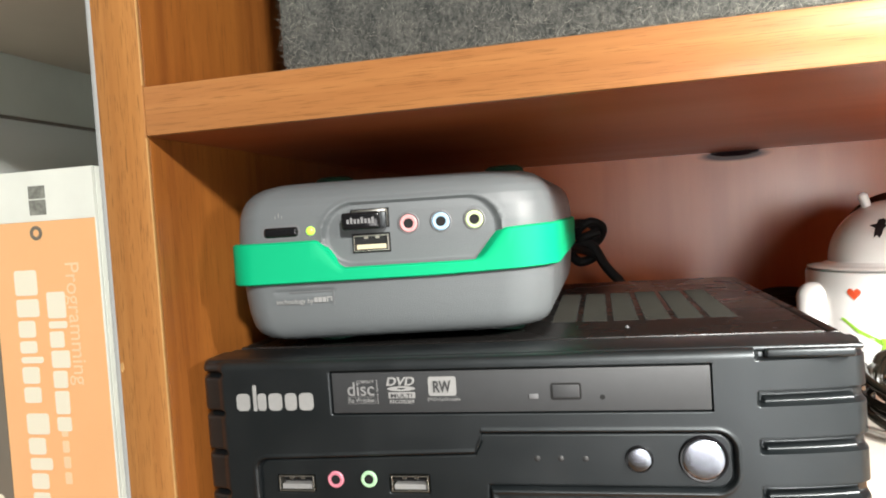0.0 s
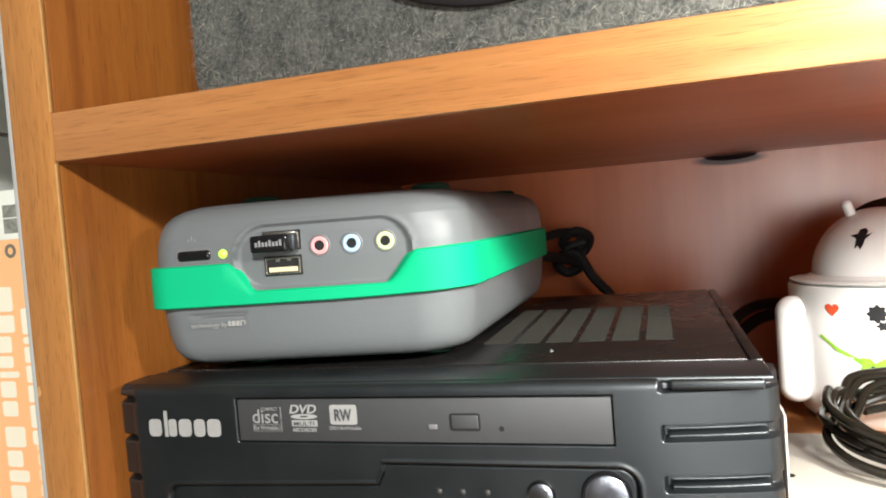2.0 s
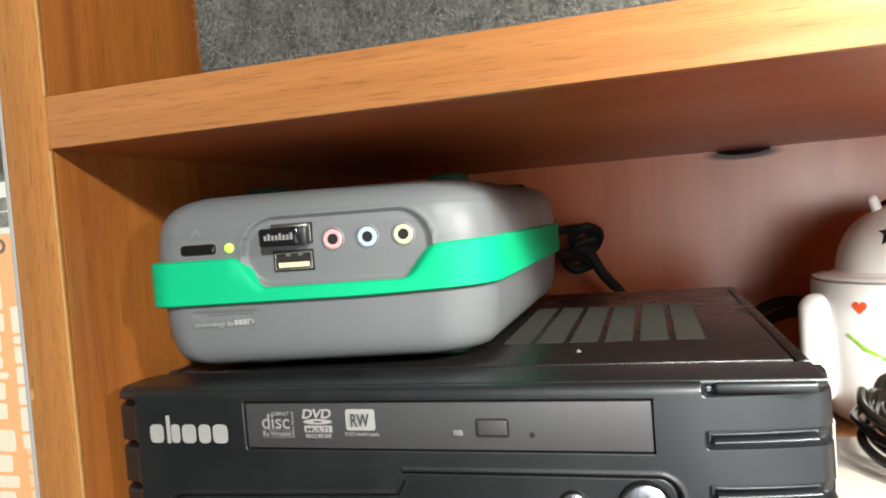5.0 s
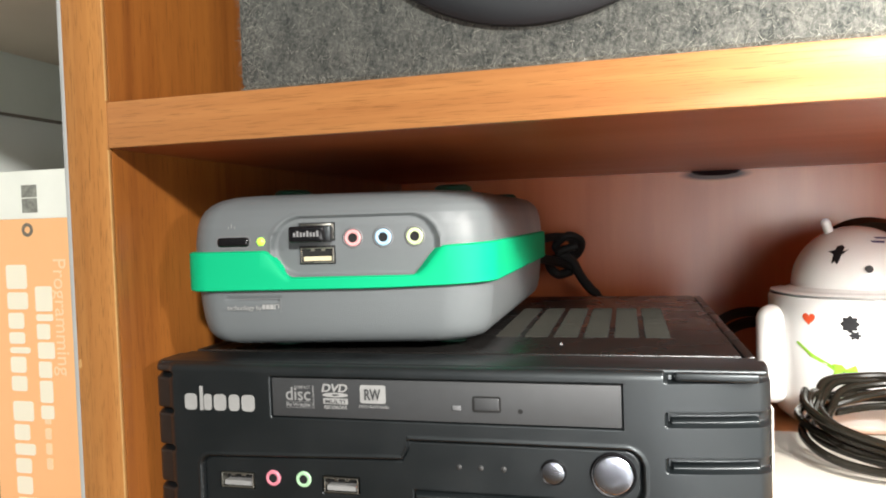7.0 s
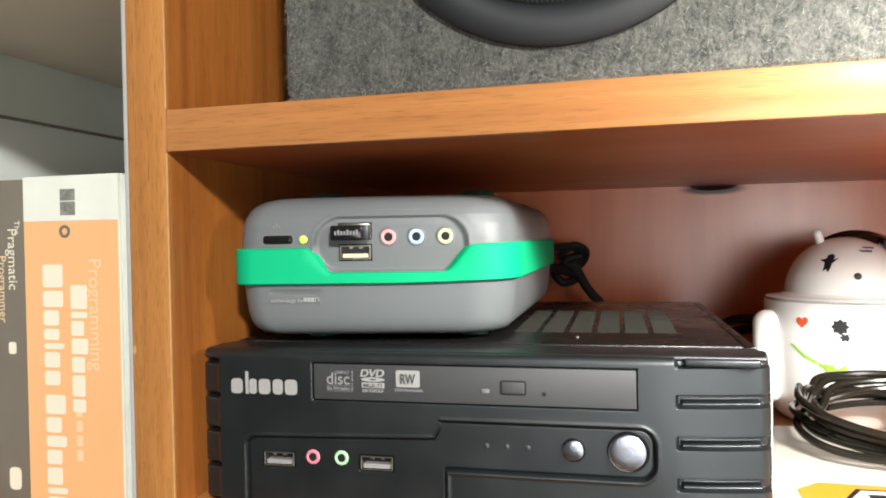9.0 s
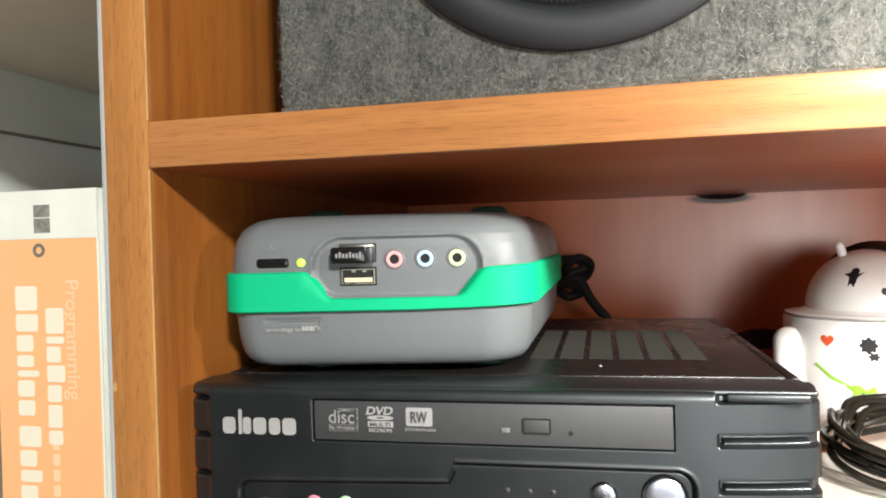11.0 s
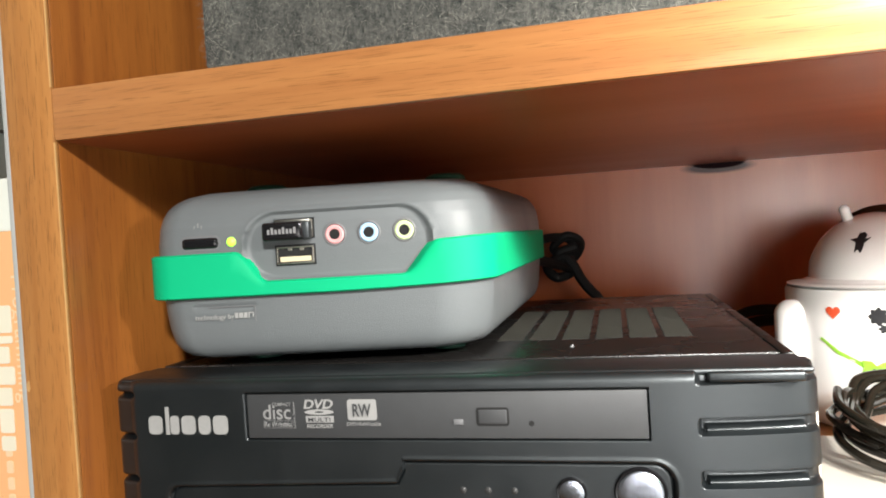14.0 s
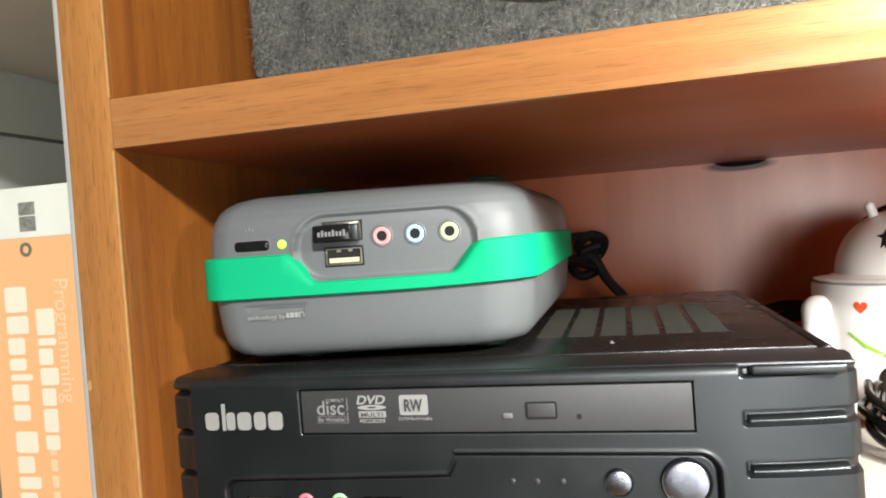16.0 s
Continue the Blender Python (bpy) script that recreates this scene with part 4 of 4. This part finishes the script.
def mug():
    m = empty("lidded_mug", pose(*MUG), "white glazed mug with a domed lid and small coloured motifs", "mug")
    R = 0.0458
    part("cup", lathe([(0, 0.0), (0.034, 0.0), (0.038, 0.0016), (0.0420, 0.006), (0.0444, 0.015), (0.0455, 0.030), (R, 0.052), (R, 0.0722), (0.0450, 0.0735), (0.0425, 0.0735), (0.0415, 0.071), (0.042, 0.02), (0, 0.006)], steps=80), GLAZE, m, "white glazed cup")
    D, hr = 0.0735, 0.0336
    part("lid", lathe([(0.0405, D - 0.0015), (0.0408, D + 0.0009), (0.0446, D + 0.0010), (0.0449, D + 0.0016), (0.0440, D + 0.0022), (0.0405, D + 0.0026), (hr + 0.0030, D + 0.0031), (hr + 0.0008, D + 0.0042)] + [(hr * math.cos(a), D + 0.0044 + hr * math.sin(a)) for a in (math.pi / 2 * k / 20 for k in range(21))], steps=80), GLAZE, m, "domed white lid")
    for a0 in (-74, 74):
        a = radians(a0)
        c = Vector((math.sin(a), -math.cos(a), 0)) * (R + 0.0025)
        part("arm", capsule(c + Vector((0, 0, 0.019)), c + Vector((0, 0, 0.059)), 0.0086), GLAZE, m, "moulded rounded bar")
    part("lid_peg", capsule((-0.0130, -0.002, D + 0.0325), (-0.0155, -0.003, D + 0.0402), 0.0026), GLAZE, m)
    for ang in (-2, 43):
        part("lid_dot", wrap([(2.1 * math.cos(k), 2.1 * math.sin(k)) for k in np.linspace(0, 6.28, 20)[:-1]], hr + 0.0006, radians(ang), D + 0.0155, D + 0.0044), INK, m, smooth=False)
    heart = [(16 * math.sin(t) ** 3 / 4.4, (13 * math.cos(t) - 5 * math.cos(2 * t) - 2 * math.cos(3 * t) - math.cos(4 * t)) / 4.4) for t in np.linspace(0, 2 * math.pi, 30)[:-1]]
    part("motif", wrap(heart, R + 0.0003, radians(-42.5), 0.0626), RED_INK, m, "small red heart", smooth=False)
    blob = lambda r, n, k, s: [((r + s * math.cos(n * t)) * math.cos(t), (r + s * math.cos(n * t)) * k * math.sin(t)) for t in np.linspace(0, 2 * math.pi, 40)[:-1]]
    part("motif", wrap(blob(4.1, 8, 1.0, 0.6), R + 0.0003, radians(-17), 0.0610), INK, m, "small black motif", smooth=False)
    part("motif", wrap(blob(2.6, 6, 0.8, 0.6), R + 0.0003, radians(-14), 0.0550), INK, m, smooth=False)
    part("motif", wrap([(-4, 2.6), (-4, -2.6), (0, -0.7), (4, -2.6), (4, 2.6), (0, 0.7)], R + 0.0003, radians(22.5), 0.0672), INK, m, "small black bow", smooth=False)
    part("motif", wrap(blob(4.6, 3, 1.5, 0.5), R + 0.0003, radians(46), 0.056), ORANGE_INK, m, "orange motif", smooth=False)
    part("motif", wrap(blob(3.6, 4, 1.6, 0.4), R + 0.0003, radians(40), 0.038), INK, m, smooth=False)
    part("motif", wrap([(-22, 14.4), (-20.6, 15.2), (-12, 9.2), (0, 3.4), (1.6, 3.4), (1.0, 1.4), (-0.8, 1.4), (-13, 7.6)], R + 0.0003, radians(-25), 0.0342), LEAF_INK, m, "green stalk and bow", smooth=False)
    part("motif", wrap([(-2.5, 1.5), (-3.4, 5.4), (1.0, 5.2), (3, 3.0), (7.5, 5.6), (9, 1.2), (7.2, -3.2), (2.8, -0.6), (0.6, -4.2), (-4, -2.2)], R + 0.0004, radians(-23), 0.0340), LEAF_INK, m, smooth=False)
    part("motif", wrap(blob(1.0, 3, 1.0, 0.1), R + 0.0006, radians(-20.5), 0.0345), INK, m, smooth=False)
    part("motif", wrap([(1.3 * a, 1.3 * b) for a, b in ((-1.8, -4.6), (-0.6, -3.2), (0.4, -4.8), (1.2, -3), (1.6, -0.4), (4.0, 2.6), (1.8, 1.6), (2.2, 3.6), (1, 5), (-0.8, 4.4), (-1.2, 2.2), (-4.0, 1.4), (-1.6, 0))], hr + 0.0004, radians(-31), D + 0.0232, D + 0.0044), INK, m, "small black motif", smooth=False)
    for y in (0, 2.6):
        part("motif", wrap([(-5 + 1.2 * y, 1.3 + y * 1.2), (-4 + 1.2 * y, -0.3 + y * 1.2), (2 + 1.2 * y, -0.9 + y * 1.2), (3 + 1.2 * y, 0.8 + y * 1.2)], hr + 0.0004, radians(18), D + 0.0295, D + 0.0044), PURPLE_INK, m, smooth=False)


def headphones():
    h = empty("headphones", pose(MUG.x + 0.017, MUG.y + 0.046, Z_BASE - 0.0002), "black headphones leaning behind the mug", "headphones")
    ax = pose(0.004, 0.0, 0.0755, 78, 0, 8)
    part("ear_cup", lathe([(0, -0.012), (0.03, -0.012), (0.038, -0.006), (0.041, 0.002), (0.036, 0.010), (0.026, 0.0125), (0.018, 0.008), (0, 0.006)], ax, 56), CABLE, h, "padded black ear cup")
    part("slider_rod", tube([(0.016, -0.010, 0.108), (0.026, -0.020, 0.099), (0.038, -0.030, 0.078), (0.050, -0.030, 0.046)], 0.0011), SILVER, h, "thin silver rod")
    part("headband", tube([(0.014, 0.0, 0.106), (0.042, 0.0, 0.094), (0.066, 0.004, 0.07), (0.075, 0.01, 0.02), (0.078, 0.012, 0.005)], 0.005), CABLE, h)


# ---- white box, cable coil and its strap ----
def white_box():
    b = empty("white_box", pose(0, 0, 0), "flat white card box with a yellow label and one upright flap", "box")
    top = 0.0255
    part("box_body", box((0.0895, 0.2455, Z_BASE), (0.245, 0.402, top), 0.0012), WHITE_CARD, b)
    part("flap", box((0.0886, 0.282, Z_BASE), (0.0894, 0.345, 0.0675), 0.0003), WHITE_CARD, b, "thin upright card flap")
    part("round_hole", lathe([(0, 0.0), (0.0024, 0.0)], Matrix.Translation((0.0965, 0.3435, top + 0.0003)), 20), BLACK_HOLE, b, smooth=False)

    def flat(outline_xy, z):
        bm = bmesh.new()
        lo = [bm.verts.new((x, y, z)) for x, y in outline_xy]
        bm.faces.new(lo)
        return bm
    x0, y0, x1, y1 = 0.1005, 0.249, 0.171, 0.306
    label = part("yellow_label", flat([(x0, y0), (x1, y0), (x1, y1), (x0 + 0.010, y1), (x0, y1 - 0.010)], top + 0.0002), YELLOW, b, "yellow label with a black hexagon", smooth=False)
    hexo = lambda s: [(0.136 + s * 0.025 * math.cos(a), 0.2775 + s * 0.026 * math.sin(a)) for a in (math.pi / 3 * k for k in range(6))]
    part("hexagon", flat(hexo(1.0), top + 0.0004), INK, label, smooth=False)
    part("hexagon_field", flat(hexo(0.90), top + 0.0006), WHITE_CARD, label, smooth=False)
    for k, (w, dx) in enumerate(((0.020, 0), (0.026, -0.002), (0.022, 0.001), (0.018, 0.002))):
        yy = 0.2885 - 0.0065 * k
        part("printed_bar", flat([(0.136 + dx - w / 2, yy), (0.136 + dx + w / 2, yy), (0.136 + dx + w / 2, yy + 0.0042), (0.136 + dx - w / 2, yy + 0.0042)], top + 0.0008), INK, label, smooth=False)


def cable_coil():
    c = empty("cable_coil", pose(0.159, 0.367, 0.0265), "coiled black cable with a red strap on the white box", "cable")
    rng = random.Random(11)
    pts = []
    loops, per = 8, 14
    for i in range(loops * per):
        a = -2 * math.pi * i / per + 2.2
        k = i // per
        r = 0.0360 + 0.0044 * math.sin(k * 2.1) + rng.uniform(-0.0008, 0.0008)
        lift = 0.0024 + 0.0034 * (k % 4) + 0.0014 * (1 + math.sin(a * 2 + k))
        lean = 0.008 * (1 + math.sin(a)) * (0.6 + 0.06 * k)
        pts.append((r * 1.12 * math.cos(a + 0.15 * math.sin(k)), r * 0.98 * math.sin(a) - 0.001 * k, lift + lean))
    part("coil", tube(pts, 0.0019, 10, 6), CABLE, c, "glossy black cable loops")
    part("connector", box((-0.004, -0.064, 0.0002), (0.012, -0.048, 0.0075), 0.0012, 2), BLACK_SATIN, c)
    part("connector_shell", box((-0.0025, -0.076, 0.0014), (0.0100, -0.0642, 0.006), 0.0005), STEEL, c)
    part("lead", tube([(0.004, -0.050, 0.004), (0.012, -0.042, 0.006), (0.024, -0.030, 0.008), (0.034, -0.014, 0.010)], 0.0019), CABLE, c)
    strap = lathe([(0.0082, -0.0065), (0.0091, -0.0068), (0.0093, 0.0065), (0.0083, 0.0068)], pose(0.027, -0.020, 0.0090, 0, 76, 50), 36, True)
    part("strap", strap, RED_STRAP, c, "red fabric strap")


def loose_cables():
    """Leads and plugs behind the two computers."""
    def lead(label, pts, r):
        ob = finish("power_lead", tube(pts, r), CABLE_DULL)
        return tagged(ob, label, "cable", "leads behind the computers")
    lead("black lead knotted behind the small computer", [(-0.0390, 0.50, 0.118), (-0.0220, 0.545, 0.123), (-0.0090, 0.556, 0.122), (-0.0050, 0.560, 0.114), (-0.0130, 0.560, 0.110), (-0.0190, 0.556, 0.116), (-0.0090, 0.553, 0.124), (0.0000, 0.560, 0.119), (-0.0040, 0.566, 0.109), (-0.0130, 0.562, 0.105), (-0.0160, 0.554, 0.112), (-0.0030, 0.556, 0.116)], 0.0031)
    lead("black lead hanging behind the small computer", [(-0.0340, 0.505, 0.112), (-0.0160, 0.550, 0.104), (-0.0060, 0.560, 0.099), (-0.0180, 0.562, 0.094), (-0.0240, 0.556, 0.103), (-0.0100, 0.556, 0.108), (0.0000, 0.560, 0.091), (0.0085, 0.562, 0.080)], 0.0036)
    lead("black lead dropping behind the computer case", [(0.0085, 0.562, 0.081), (0.020, 0.566, 0.066), (0.050, 0.57, 0.04), (0.09, 0.56, 0.02), (0.13, 0.55, 0.0135)], 0.0034)
    lead("black lead lying behind the computer case", [(0.070, 0.52, 0.014), (0.085, 0.53, 0.05), (0.105, 0.545, 0.066), (0.135, 0.55, 0.066), (0.175, 0.55, 0.055), (0.22, 0.55, 0.016)], 0.0036)
    lead("black lead lying beside the mug", [(0.075, 0.54, 0.014), (0.095, 0.555, 0.045), (0.120, 0.565, 0.058), (0.16, 0.57, 0.05), (0.21, 0.575, 0.014)], 0.0040)


# ---- books ----
def book(name, x0, x1, y0, height, depth, cover, label, base=-0.0648, board=None):
    b = empty(name, pose((x0 + x1) / 2, y0, base), label, "book", "books on the shelf")
    w = (x1 - x0) / 2
    part("spine", box((-w, 0.0, 0), (w, 0.0022, height), 0.0007), cover, b)
    for x in (-w, w - 0.002):
        part("cover_board", box((x, 0.0023, 0), (x + 0.002, depth, height), 0.0006), board or cover, b)
    part("pages", box((-w + 0.0021, 0.003, 0.003), (w - 0.0021, depth - 0.004, height - 0.003)), PAPER, b, smooth=False)
    return b, w


DOWN = pose(0, 0, 0, 90, 0, 0) @ pose(0, 0, 0, 0, 0, -90)   # words that run down a spine


def books():
    b, w = book("thick_book", -0.3535, -0.2795, 0.366, 0.2415, 0.185, CREAM_COVER, "thick orange book with a cream top band", board=CREAM_COVER)
    H = 0.2415
    part("top_band", box((-w + 0.0002, -0.0004, H - 0.0295), (w - 0.0002, 0.001, H - 0.0006)), CREAM_COVER, b, "cream band", smooth=False)
    part("orange_field", box((-w + 0.0002, -0.0003, 0.001), (w - 0.0010, 0.001, H - 0.0297)), ORANGE_COVER, b, "orange spine field", smooth=False)
    at = lambda x, z: Matrix.Translation((x, -0.00055, z)) @ DOWN
    marks("publisher_mark", [bar(-0.0075, H - 0.026, 0.004, H - 0.0172), bar(-0.0075, H - 0.0165, 0.004, H - 0.009)], -0.0006, MARK_GREY, b)
    part("round_mark", lathe([(0.0022, 0.0002), (0.0022, 0.0006), (0.0042, 0.0006), (0.0042, 0.0002)], Matrix.Translation((-0.0045, 0, H - 0.0365)) @ FRONT, 28), BROWN_COVER, b)
    lettering("title", "Programming", 0.0135, BOOK_PRINT_DIM, b, at(0.0135, H - 0.054))
    # product and author names as plain bars
    x = H - 0.0715
    t = []
    for k, wd in enumerate((0.0155, 0.0042, 0.0096, 0.0102, 0.0102, 0.0138, 0.0084)):
        t.append(bar(-0.0010, x - wd, 0.0088 if k not in (0, 1, 3) else 0.0116, x, 0.0014))
        x -= wd + 0.0018
    marks("title_bar", t, -0.0007, BOOK_PRINT, b, "cream print running down the spine")
    x = H - 0.0580
    t = []
    for k, wd in enumerate((0.0150, 0.0106, 0.0100, 0.0072, 0.0038, 0.0100, 0.0094, 0.0020, 0.0126, 0.0100, 0.0072, 0.0094, 0.0112, 0.0038, 0.0110)):
        if wd > 0.003:
            t.append(bar(-0.0225, x - wd, -0.0105 if k not in (0, 1, 4, 8, 10, 13, 14) else -0.0068, x, 0.0018))
        x -= wd + 0.0022
    marks("name_bar", t, -0.0007, BOOK_PRINT, b, "large cream print running down the spine")
    marks("edition_bar", [bar(0.0012, H - 0.0165 - 0.1410 - 0.0095 * k, 0.0058, H - 0.0095 - 0.1410 - 0.0095 * k, 0.001) for k in range(4)], -0.0006, BOOK_PRINT_DIM, b)
    b, w = book("thin_book", -0.3795, -0.3545, 0.366, 0.2400, 0.17, BROWN_COVER, "grey-brown paperback with pale lettering down the spine")
    at = lambda x, z: Matrix.Translation((x, -0.0004, z)) @ DOWN
    lettering("title", "The", 0.006, BOOK_PRINT, b, at(0.006, 0.213))
    lettering("title", "Pragmatic", 0.0105, BOOK_PRINT, b, at(0.0005, 0.208))
    lettering("title", "Programmer", 0.0088, BOOK_PRINT_DIM, b, at(-0.0075, 0.190))
    marks("edition_mark", [bar(-0.003, 0.033, 0.0065, 0.048, 0.003), bar(-0.001, 0.124, 0.005, 0.132, 0.0015)], -0.0004, BOOK_PRINT, b)
    b, w = book("red_book", -0.4130, -0.3805, 0.366, 0.2300, 0.18, RED_COVER, "red book with a dark band on its spine")
    part("dark_band", box((-w + 0.001, -0.0004, 0.02), (w - 0.0015, 0.001, 0.128)), NAVY_COVER, b, smooth=False)
    marks("title_bar", [bar(-0.004, 0.135, 0.008, 0.205)], -0.0004, NAVY_COVER, b)
    book("pale_book", -0.4440, -0.4145, 0.372, 0.225, 0.17, CREAM_COVER, "pale paperback standing beside the red book")
    book("plain_book", -0.2780, -0.236, 0.380, 0.236, 0.17, CREAM_COVER, "pale book beside the thick orange one")


room()
desk()
bookcase()
computer_case()
mini_computer()
dongle()
loudspeaker()
mug()
headphones()
white_box()
cable_coil()
loose_cables()
books()
